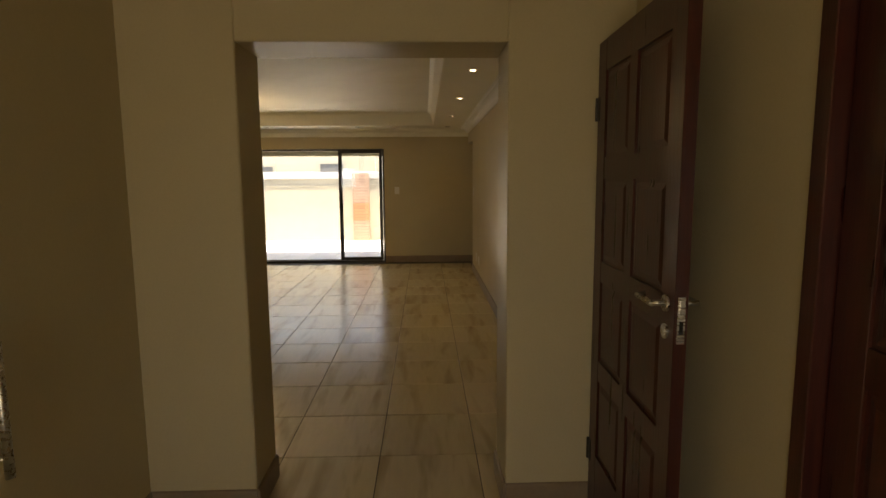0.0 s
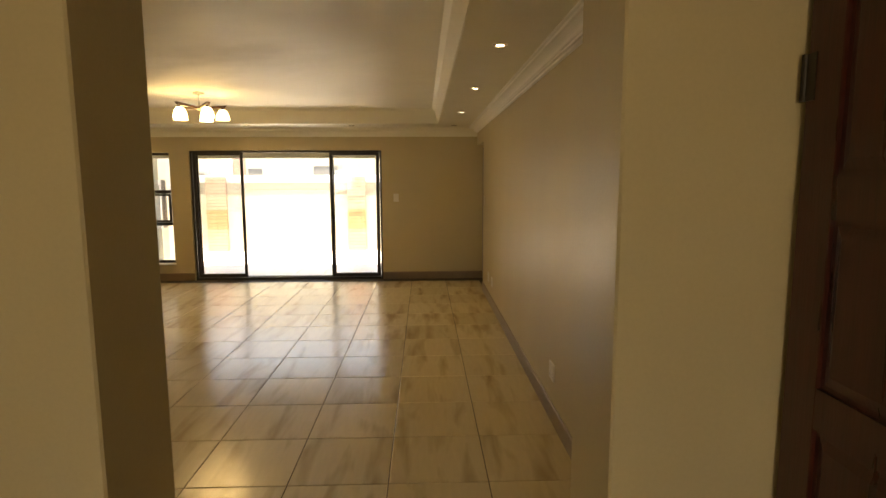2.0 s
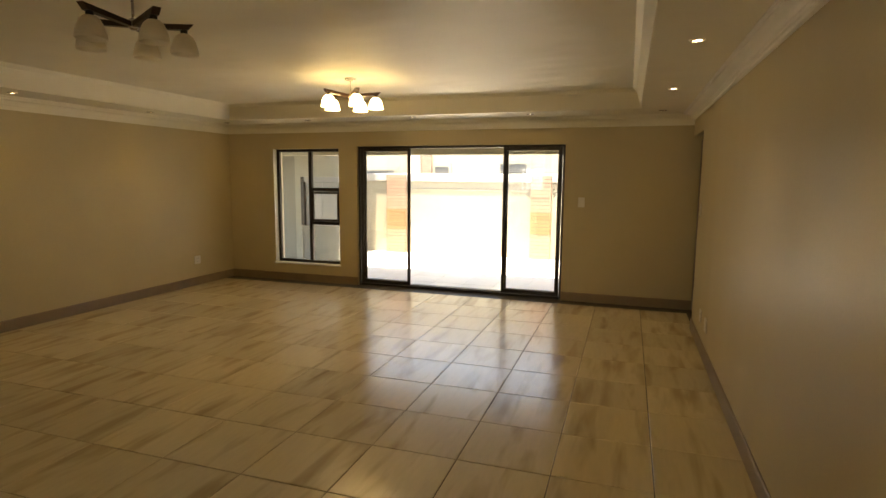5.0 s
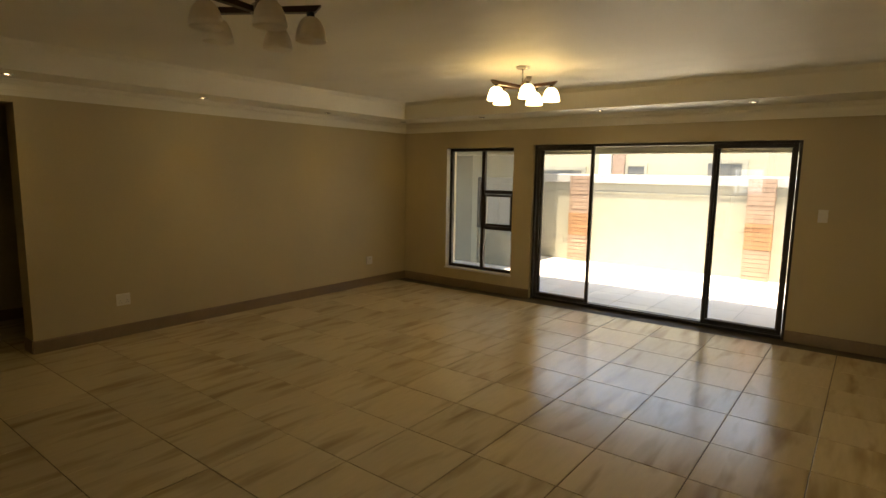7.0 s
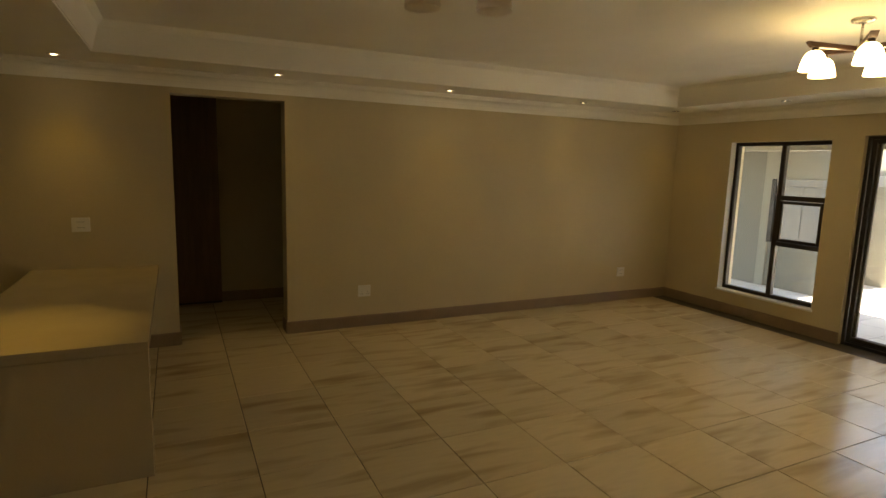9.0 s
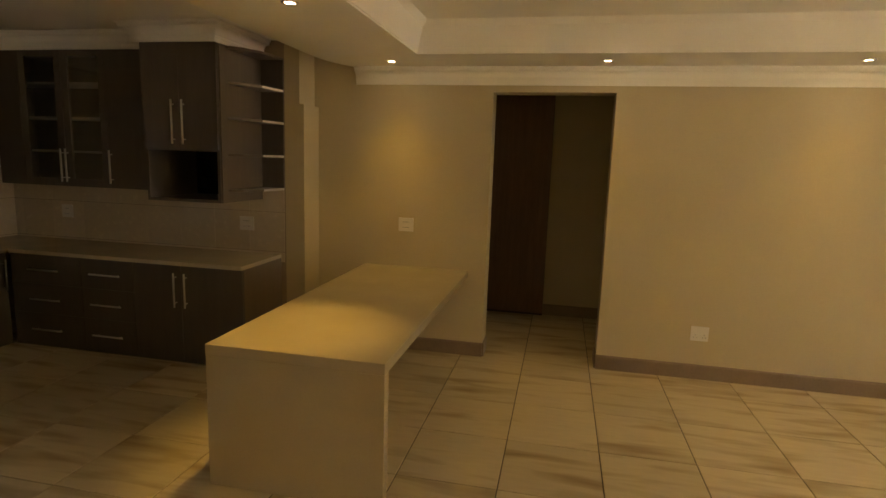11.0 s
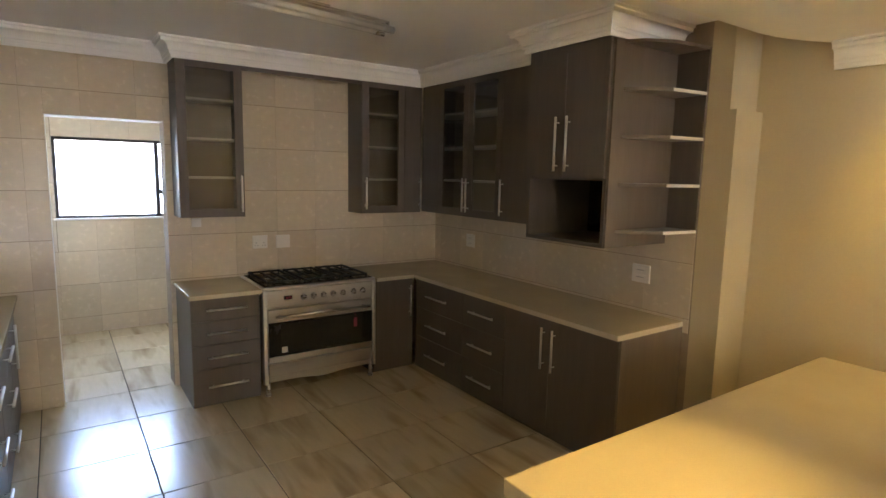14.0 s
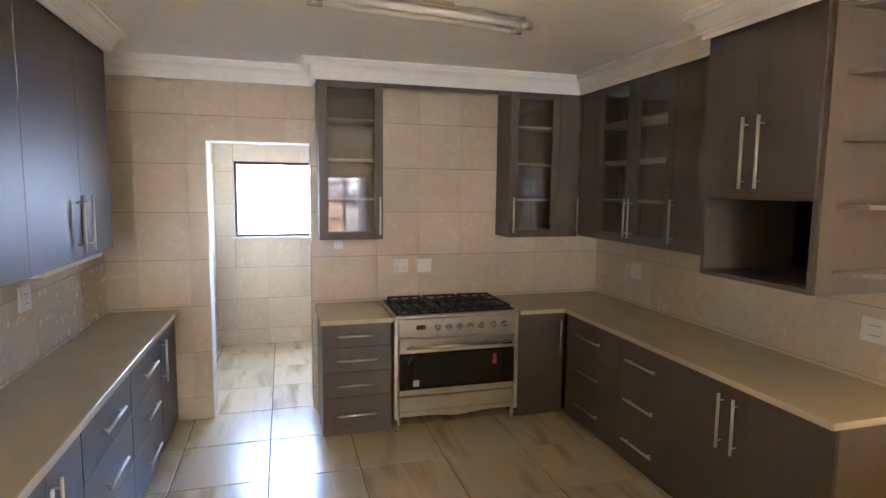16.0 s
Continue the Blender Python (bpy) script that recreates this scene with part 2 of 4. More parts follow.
def lathe(profile, n=24, centre=(0, 0, 0)):
    """A surface turned round z from (radius, height) pairs."""
    bm = bmesh.new()
    rings = []
    for r, z in profile:
        rings.append([bm.verts.new((centre[0] + r * math.cos(i * math.tau / n), centre[1] + r * math.sin(i * math.tau / n), centre[2] + z)) for i in range(n)])
    for p, q in zip(rings, rings[1:]):
        for i in range(n):
            bm.faces.new((p[i], p[(i + 1) % n], q[(i + 1) % n], q[i]))
    return bm


def prism(points, z0, z1):
    """An upright prism over a plan outline."""
    bm = bmesh.new()
    lo, hi = [bm.verts.new((x, y, z0)) for x, y in points], [bm.verts.new((x, y, z1)) for x, y in points]
    n = len(points)
    for i in range(n):
        bm.faces.new((lo[i], lo[(i + 1) % n], hi[(i + 1) % n], hi[i]))
    bm.faces.new(lo[::-1])
    bm.faces.new(hi)
    return bm


def sweep(profile, a, b, inward, cut_a=0.0, cut_b=0.0):
    """A moulding from a to b (x, y): profile of (out from the wall, height); cut: mitre by so many times the out distance."""
    bm = bmesh.new()
    a, b, inward = Vector((*a, 0)), Vector((*b, 0)), Vector((*inward, 0))
    d = (b - a).normalized()
    ends = []
    for p, s in ((a, cut_a), (b, -cut_b)):
        ends.append([bm.verts.new(p + inward * o + d * (o * s) + Vector((0, 0, z))) for o, z in profile])
    n = len(profile)
    for i in range(n):
        bm.faces.new((ends[0][i], ends[0][(i + 1) % n], ends[1][(i + 1) % n], ends[1][i]))
    bm.faces.new(ends[0][::-1])
    bm.faces.new(ends[1])
    return bm


def mesh_of(name, bm, material, smooth=False):
    bmesh.ops.recalc_face_normals(bm, faces=list(bm.faces))
    me = bpy.data.meshes.new(name)
    bm.to_mesh(me)
    bm.free()
    me.materials.append(material)
    if smooth:
        me.shade_smooth()
    return me


def part(name, bm, material, parent, label="", smooth=False):
    ob = new(name, mesh_of(name, bm, material, smooth))
    ob.parent = parent
    if label:
        ob["label"] = label
    return ob


def structure(name, bm, material, label, category, smooth=False):
    ob = new(name, mesh_of(name, bm, material, smooth))
    return tagged(ob, label, category, kind="structure")


def thing(name, m, label, category, group=""):
    ob = new(name)
    ob.empty_display_size = 0.1
    ob.matrix_world = m
    return tagged(ob, label, category, group)


def join(*some):
    """Several bmeshes as one."""
    out = bmesh.new()
    for bm in some:
        me = bpy.data.meshes.new("joined")
        bm.to_mesh(me)
        bm.free()
        out.from_mesh(me)
        bpy.data.meshes.remove(me)
    return out


def bar_handle(parent, a, b, out):
    """A steel bar between a and b on two posts; out: the way off the door."""
    a, b, out = Vector(a), Vector(b), Vector(out)
    d = (b - a).normalized()
    bm = join(rod(a + out * 0.032, b + out * 0.032, 0.0078, 10), *[rod(p - out * 0.002, p + out * 0.032, 0.004, 8) for p in (a + d * 0.035, b - d * 0.035)])
    return part("handle", bm, M_HANDLE, parent, "brushed steel bar handle", True)

# ---- plan ----
FAR, LEFT, RIGHT = 10.70, -5.495, 1.48      # living room faces
ARCH0, ARCH1 = 2.71, 3.05                    # wall with the wide opening to the hall
HALL_L, HALL_R = -0.64, 1.60
KB, KR, KL = -0.04, -5.20, -1.27             # kitchen back, right-hand and left-hand faces
SOF, TRAY, KCEIL = 2.48, 2.70, 2.65
TOPZ = 3.0

# ---- walls ----
structure("wall_far", boxes(
    (LEFT - 0.3, -4.66, FAR, FAR + 0.25, 0, TOPZ), (-3.49, -3.185, FAR, FAR + 0.25, 0, TOPZ),
    (-4.66, -3.49, FAR, FAR + 0.25, 0, 0.29), (-4.66, -3.49, FAR, FAR + 0.25, 2.095, TOPZ),
    (-3.185, -0.085, FAR, FAR + 0.25, 2.125, TOPZ), (-0.085, 3.2, FAR, FAR + 0.25, 0, TOPZ)), M_WALL, "taupe painted wall with sliding doors and window", "wall")
OP0, OP1, OPZ = 4.545, 5.525, 2.287
structure("wall_left", boxes(
    (LEFT - 0.22, LEFT, 2.9, OP0, 0, TOPZ), (LEFT - 0.22, LEFT, OP1, FAR, 0, TOPZ), (LEFT - 0.22, LEFT, OP0, OP1, OPZ, TOPZ)),
    M_WALL, "satin taupe wall with an open passage doorway", "wall")
structure("wall_right", boxes(
    (RIGHT, RIGHT + 0.22, ARCH1, 9.72, 0, TOPZ), (RIGHT, RIGHT + 0.22, 9.72, FAR, 2.2, TOPZ)), M_WALL, "satin taupe wall reflecting the daylight", "wall")
AL, AR, AZ = -0.142, 1.042, 2.172
structure("wall_arch", boxes(
    (HALL_L - 0.65, AL, ARCH0, ARCH1, 0, TOPZ), (AR, HALL_R + 0.2, ARCH0, ARCH1, 0, TOPZ), (AL, AR, ARCH0, ARCH1, AZ, TOPZ), bevel=0.006),
    M_WALL, "taupe wall pierced by a wide plain opening", "wall")
structure("wall_hall_left", box(HALL_L - 0.3, HALL_L, -2.2, ARCH0, 0, TOPZ), M_WALL, "taupe painted hall wall", "wall")
structure("wall_hall_right", boxes((HALL_R, HALL_R + 0.2, 1.52, ARCH0, 0, TOPZ), (HALL_R, HALL_R + 0.2, -2.2, 1.52, 2.16, TOPZ),
                                   (HALL_R, HALL_R + 0.2, -2.2, 0.5, 0, 2.16)), M_WALL, "taupe painted hall wall beside a dark door", "wall")
# Unseen end wall; its opening is assumed and placed to light the hall.
structure("wall_hall_back", boxes((HALL_L - 0.3, -0.35, -2.4, -2.2, 0, TOPZ), (0.65, HALL_R + 0.2, -2.4, -2.2, 0, TOPZ), (-0.35, 0.65, -2.4, -2.2, 2.08, TOPZ)), M_WALL, "unseen taupe hall wall with an assumed doorway letting in light", "wall")
structure("ceiling_hall", box(HALL_L - 0.3, HALL_R + 0.2, -2.3, ARCH0, 2.75, 2.9), M_CEIL, "white painted hall ceiling", "ceiling")

# kitchen walls
D0, D1, DZ = -2.70, -1.96, 2.092
wall_kb = structure("wall_kitchen_back", boxes(
    (KR - 0.3, D0, KB - 0.2, KB, 0, TOPZ), (D1, KL + 0.3, KB - 0.2, KB, 0, TOPZ), (D0, D1, KB - 0.2, KB, DZ, TOPZ)), M_KGROUT, "cream tiled kitchen wall with a scullery doorway", "wall")
wall_kr = structure("wall_kitchen_right", box(KR - 0.3, KR, KB - 0.2, 2.82, 0, TOPZ), M_KGROUT, "cream tiled kitchen wall behind the worktop", "wall")
structure("wall_pier", boxes((KR - 0.5, KR, 2.82, 2.995, 0, 2.14), (KR - 0.5, KR, 2.82, 2.955, 2.14, TOPZ)), M_WALL, "plastered wall end between kitchen and living room", "wall")
wall_kl = structure("wall_kitchen_left", boxes(
    (KL, KL + 0.3, KB - 0.2, 0.66, 0, TOPZ), (KL, KL + 0.3, 1.26, ARCH0, 0, TOPZ), (KL, KL + 0.3, 0.66, 1.26, 0, 1.335), (KL, KL + 0.3, 0.66, 1.26, 1.915, TOPZ)),
    M_KGROUT, "cream tiled kitchen wall with a small window", "wall")

structure("trim_scullery_doorway", boxes((D1 - 0.006, D1, KB - 0.204, KB + 0.006, 0, DZ), (D0, D1 - 0.006, KB - 0.204, KB + 0.006, DZ - 0.006, DZ), bevel=0.001), M_EXTW, "white trim lining the scullery doorway", "trim")

# scullery
SX0, SX1, SY = -3.35, -1.78, -2.10
wall_sb = structure("wall_scullery_back", boxes(
    (SX0 - 0.2, -3.10, SY - 0.2, SY, 0, TOPZ), (-1.985, SX1 + 0.2, SY - 0.2, SY, 0, TOPZ), (-3.10, -1.985, SY - 0.2, SY, 0, 1.205), (-3.10, -1.985, SY - 0.2, SY, 2.03, TOPZ)),
    M_KGROUT, "pale tiled scullery wall round a bright window", "wall")
# The high opening is unseen, added to light the scullery's left side.
structure("wall_scullery_right", boxes((SX0 - 0.2, SX0, SY, -1.7, 0, TOPZ), (SX0 - 0.2, SX0, -0.8, KB - 0.2, 0, TOPZ), (SX0 - 0.2, SX0, -1.7, -1.5, 0, TOPZ), (SX0 - 0.2, SX0, -1.0, -0.8, 0, TOPZ), (SX0 - 0.2, SX0, -1.5, -1.0, 0, 1.35), (SX0 - 0.2, SX0, -1.5, -1.0, 2.05, TOPZ)), M_KGROUT, "tiled scullery wall", "wall")
wall_sl = structure("wall_scullery_left", box(SX1, SX1 + 0.2, SY, KB - 0.2, 0, TOPZ),
          M_KGROUT, "pale tiled scullery side wall", "wall")
structure("ceiling_scullery", box(SX0, SX1, SY, KB - 0.2, KCEIL, KCEIL + 0.1), M_KCEIL, "white scullery ceiling", "ceiling")

# passage behind the dark doorway
structure("wall_passage", boxes((-7.45, -7.1, 2.4, 7.6, 0, TOPZ), (-7.1, LEFT - 0.22, 7.4, 7.6, 0, TOPZ), (-7.1, LEFT - 0.22, 2.4, 2.6, 0, TOPZ)), M_WALL, "unlit taupe passage walls", "wall")
structure("ceiling_passage", box(-7.3, LEFT - 0.22, 2.4, 7.6, 2.65, 2.8), M_CEIL, "white passage ceiling", "ceiling")
structure("wall_corner_nook", boxes((3.0, 3.2, 9.0, FAR, 0, TOPZ), (RIGHT + 0.22, 3.0, 9.0, 9.2, 0, TOPZ)), M_WALL, "taupe wall past the corner doorway", "wall")
structure("ceiling_nook", box(RIGHT, 3.2, 9.0, FAR, 2.65, 2.8), M_CEIL, "white ceiling past the corner doorway", "ceiling")

# ---- ceilings ----
TX0, TX1, TY0, TY1 = -4.90, 0.83, 4.04, 10.0
curve = [(-4.95 - 0.545 * i / 8, 3.19 + 0.16 * (i / 8) ** 2) for i in range(9)]
structure("ceiling_living", join(
    prism([(LEFT, curve[-1][1]), *curve[-2::-1], (TX0 + 0.02, 3.19), (TX0 + 0.02, TY0), (LEFT, TY0)], SOF, TRAY + 0.12),
    boxes((TX0 + 0.02, RIGHT, 3.19, TY0, SOF, TRAY + 0.12), (LEFT, TX0, TY0, FAR, SOF, TRAY + 0.12), (TX1, RIGHT, TY0, FAR, SOF, TRAY + 0.12),
          (TX0, TX1, TY1, FAR, SOF, TRAY + 0.12), (TX0, TX1, TY0, TY1, TRAY, TRAY + 0.12))), M_CEIL, "white tray ceiling with a dropped border", "ceiling")
structure("ceiling_kitchen", boxes((KR, KL, KB, 3.19, KCEIL, KCEIL + 0.15), (KL, RIGHT, ARCH1, 3.19, SOF, KCEIL + 0.15), (LEFT, KR, 3.0, 3.36, KCEIL, KCEIL + 0.15)), M_KCEIL, "white kitchen ceiling", "ceiling")
structure("roof_slab", box(-8, 4, -2.6, FAR + 0.25, TOPZ, TOPZ + 0.2), M_ROOF, "flat concrete roof", "roof")


def cove(h, w, z):
    """A stepped cove cornice, h high and w wide, under a ceiling at z."""
    pts = [(0.0, z), (0.0, z - h), (w * 0.16, z - h), (w * 0.18, z - h * 0.83), (w * 0.28, z - h * 0.83), (w * 0.30, z - h * 0.70), (w * 0.36, z - h * 0.68)]
    for i in range(1, 5):
        a = i / 5 * math.pi / 2
        pts.append((w * (0.36 + 0.36 * (1 - math.cos(a))), z - h * (0.68 - 0.36 * math.sin(a))))
    pts += [(w * 0.74, z - h * 0.30), (w * 0.86, z - h * 0.30), (w * 0.88, z - h * 0.15), (w, z - h * 0.13), (w, z)]
    return pts


def moulding(name, profile, corners, material, label, category, closed=False, flip=1):
    """A moulding along a plan line, its inside to the left of the way (flip: to the right)."""
    bm = []
    n = len(corners)
    for i in range(n if closed else n - 1):
        a, b = Vector(corners[i]), Vector(corners[(i + 1) % n])
        d = (b - a).normalized()
        inward = Vector((-d.y, d.x)) * flip
        cuts = []
        for at, before, after in ((i, i - 1, i + 1), (i + 1, i, i + 2)):
            if not closed and (before < 0 or after > n - 1):
                cuts.append(0.0)
                continue
            p, q, r = (Vector(corners[k % n]) for k in (before, at, after))
            u, v = (q - p).normalized(), (r - q).normalized()
            cuts.append(math.copysign(math.tan(abs(u.angle_signed(v)) / 2), (u.x * v.y - u.y * v.x) * flip))
        bm.append(sweep(profile, a, b, inward, *cuts))
    return structure(name, join(*bm), material, label, category)


moulding("cornice_living", cove(0.145, 0.075, SOF + 0.003), [(LEFT, curve[-1][1]), (LEFT, FAR), (RIGHT, FAR)], M_CEIL, "plain white plaster cove along the walls", "cornice", flip=-1)
moulding("cornice_right", cove(0.085, 0.15, SOF + 0.003), [(RIGHT, FAR), (RIGHT, ARCH1), (KL, ARCH1)], M_CORN, "white stepped plaster cornice", "cornice", flip=-1)
slope = [(0.0, TRAY + 0.003), (0.0, SOF + 0.012), (0.006, SOF + 0.012), (0.03, SOF + 0.10), (0.055, TRAY - 0.04), (0.085, TRAY - 0.012), (0.10, TRAY + 0.003)]
moulding("cornice_tray", slope, [(TX0, TY0), (TX1, TY0), (TX1, TY1), (TX0, TY1)], M_CEIL, "leaning plaster sides of the ceiling tray", "cornice", closed=True)
moulding("cornice_kitchen", cove(0.14, 0.10, KCEIL + 0.003), [(-1.53, 2.62), (-1.53, 0.65), (KL, 0.65), (KL, KB), (-2.735, KB), (-2.735, 0.27), (-4.81, 0.27), (-4.81, 1.955), (-4.555, 1.955), (-4.555, 2.603), (KR, 2.603)],
         M_CORN, "white stepped cornice above tiles and wall cabinets", "cornice", flip=-1)


# ---- skirting ----
SK = [(0.0, 0.0), (0.014, 0.0), (0.014, 0.108), (0.011, 0.119), (0.006, 0.124), (0.0, 0.124)]


def skirting(*lines):
    bm = [sweep(SK, a, b, i) for a, b, i in lines]
    return structure("baseboard", join(*bm), M_BASE, "dark brown tiled skirting", "skirting")


skirting(((LEFT, OP1), (LEFT, FAR), (1, 0)), ((LEFT, 3.03), (LEFT, OP0), (1, 0)),
         ((LEFT, FAR), (-3.185, FAR), (0, -1)), ((-0.085, FAR), (3.0, FAR), (0, -1)),
         ((RIGHT, ARCH1), (RIGHT, 9.72), (-1, 0)), ((LEFT - 0.22, OP0), (LEFT, OP0), (0, 1)), ((LEFT - 0.22, OP1), (LEFT, OP1), (0, -1)),
         ((-7.1, 5.02), (-7.1, 7.4), (1, 0)))
skirting(((HALL_L, ARCH0), (AL, ARCH0), (0, -1)), ((AR, ARCH0), (HALL_R, ARCH0), (0, -1)), ((AL, ARCH0), (AL, ARCH1), (1, 0)), ((AR, ARCH0), (AR, ARCH1), (-1, 0)),
         ((HALL_L, -2.2), (HALL_L, ARCH0), (1, 0)), ((AR, ARCH1), (RIGHT, ARCH1), (0, 1)), ((HALL_R, 1.56), (HALL_R, ARCH0), (-1, 0)))

# ---- sliding doors and windows ----


def frame_bars(x0, x1, z0, z1, y0, y1, w, bevel=0.003):
    return join(box(x0, x0 + w, y0, y1, z0, z1, bevel), box(x1 - w, x1, y0, y1, z0, z1, bevel),
                box(x0 + w, x1 - w, y0 + 0.001, y1 - 0.001, z1 - w, z1, bevel), box(x0 + w, x1 - w, y0 + 0.001, y1 - 0.001, z0, z0 + w, bevel))


def pane(x0, x1, z0, z1, y, parent):
    p = part("pane", box(x0, x1, y - 0.003, y + 0.003, z0, z1), M_GLASS, parent, "clear glass pane")
    p.visible_shadow = False
    return p


slider = thing("sliding_door_1", pose(-1.63, FAR + 0.1, 0), "wide dark bronze aluminium sliding door, middle leaf slid open", "sliding door")
slider["kind"] = "structure"
sx0, sx1 = -3.183 + 1.63, -0.087 + 1.63
part("frame", join(frame_bars(sx0, sx1, 0.0, 2.122, -0.055, 0.055, 0.032), box(sx0 + 0.04, sx1 - 0.04, -0.05, 0.05, 0.04, 0.052)), M_BRONZE, slider)
for x0, x1, y in ((sx0 + 0.04, -2.34 + 1.63, -0.03), (sx0 + 0.06, -2.36 + 1.63, 0.02), (-0.94 + 1.63, sx1 - 0.04, -0.03), (-0.92 + 1.63, sx1 - 0.06, 0.02)):
    leaf = part("leaf", frame_bars(x0, x1, 0.052, 2.09, y - 0.018, y + 0.018, 0.042), M_BRONZE, slider)
    pane(x0 + 0.042, x1 - 0.042, 0.094, 2.048, y, leaf)
    bx = x1 - 0.025 if x0 < 0 else x0 + 0.025
    part("pull", box(bx - 0.008, bx + 0.008, y - 0.032, y - 0.018, 0.95, 1.12, 0.003), M_BLACK, leaf)

win = thing("window_1", pose(-4.075, FAR + 0.12, 0.29), "tall bronze aluminium window with four panes", "window")
win["kind"] = "structure"
part("window_frame", join(frame_bars(-0.583, 0.583, 0.002, 1.803, -0.03, 0.03, 0.042), box(-0.005, 0.05, -0.03, 0.03, 0.042, 1.76, 0.003),
                          box(0.05, 0.541, -0.03, 0.03, 1.145, 1.2, 0.003), box(0.05, 0.541, -0.03, 0.03, 0.62, 0.67, 0.003)), M_BRONZE, win)
part("opening_sash", frame_bars(0.055, 0.536, 0.675, 1.14, -0.045, -0.018, 0.035), M_BRONZE, win)
for x0, x1, z0, z1 in ((-0.541, -0.005, 0.042, 1.76), (0.05, 0.541, 1.2, 1.76), (0.09, 0.5, 0.71, 1.105), (0.05, 0.541, 0.042, 0.62)):
    pane(x0, x1, z0, z1, 0.0, win)
part("window_sill", box(-0.6, 0.6, -0.14, -0.03, -0.022, 0.002, 0.004), M_EXTW, win, "white painted inside sill")
part("reveal", boxes((-0.5845, -0.583, -0.118, -0.03, 0.0, 1.803), (0.583, 0.5845, -0.118, -0.03, 0.0, 1.803)), M_EXTW, win, "white window reveal")

win2 = thing("window_2", pose(-2.5425, SY - 0.06, 1.205), "bright aluminium scullery window", "window")
win2["kind"] = "structure"
part("window_frame", join(frame_bars(-0.556, 0.556, 0.002, 0.824, -0.03, 0.03, 0.03), box(-0.40, -0.36, -0.03, 0.03, 0.03, 0.795, 0.003)), M_BRONZE, win2)
pane(-0.53, -0.40, 0.03, 0.795, 0.0, win2)
pane(-0.36, 0.53, 0.03, 0.795, 0.0, win2)
part("reveal", boxes((0.5555, 0.557, 0.03, 0.062, 0.002, 0.824), (-0.557, -0.5555, 0.03, 0.062, 0.002, 0.824)), M_EXTW, win2, "white window reveal")
part("window_sill", box(-0.556, 0.58, 0.03, 0.078, -0.016, 0.006, 0.003), M_EXTW, win2, "white inside sill")
part("latch", box(-0.47, -0.395, 0.03, 0.05, 0.25, 0.30, 0.004), M_BLACK, win2)

win3 = thing("window_3", pose(KL + 0.06, 0.96, 1.335), "small window behind the wall cabinet with a white sill", "window")
win3["kind"] = "structure"
part("window_frame", join(box(-0.02, 0.02, -0.3, -0.27, 0, 0.58), box(-0.02, 0.02, 0.27, 0.3, 0, 0.58), box(-0.019, 0.019, -0.27, 0.27, 0, 0.03), box(-0.019, 0.019, -0.27, 0.27, 0.55, 0.58)), M_BRONZE, win3)
part("pane", box(-0.004, 0.004, -0.27, 0.27, 0.03, 0.55), M_FROST, win3, "frosted glass pane")
part("window_sill", box(-0.165, -0.02, -0.60, 0.32, -0.030, 0.0, 0.004), M_EXTW, win3, "white sill")

# ---- hall doors ----


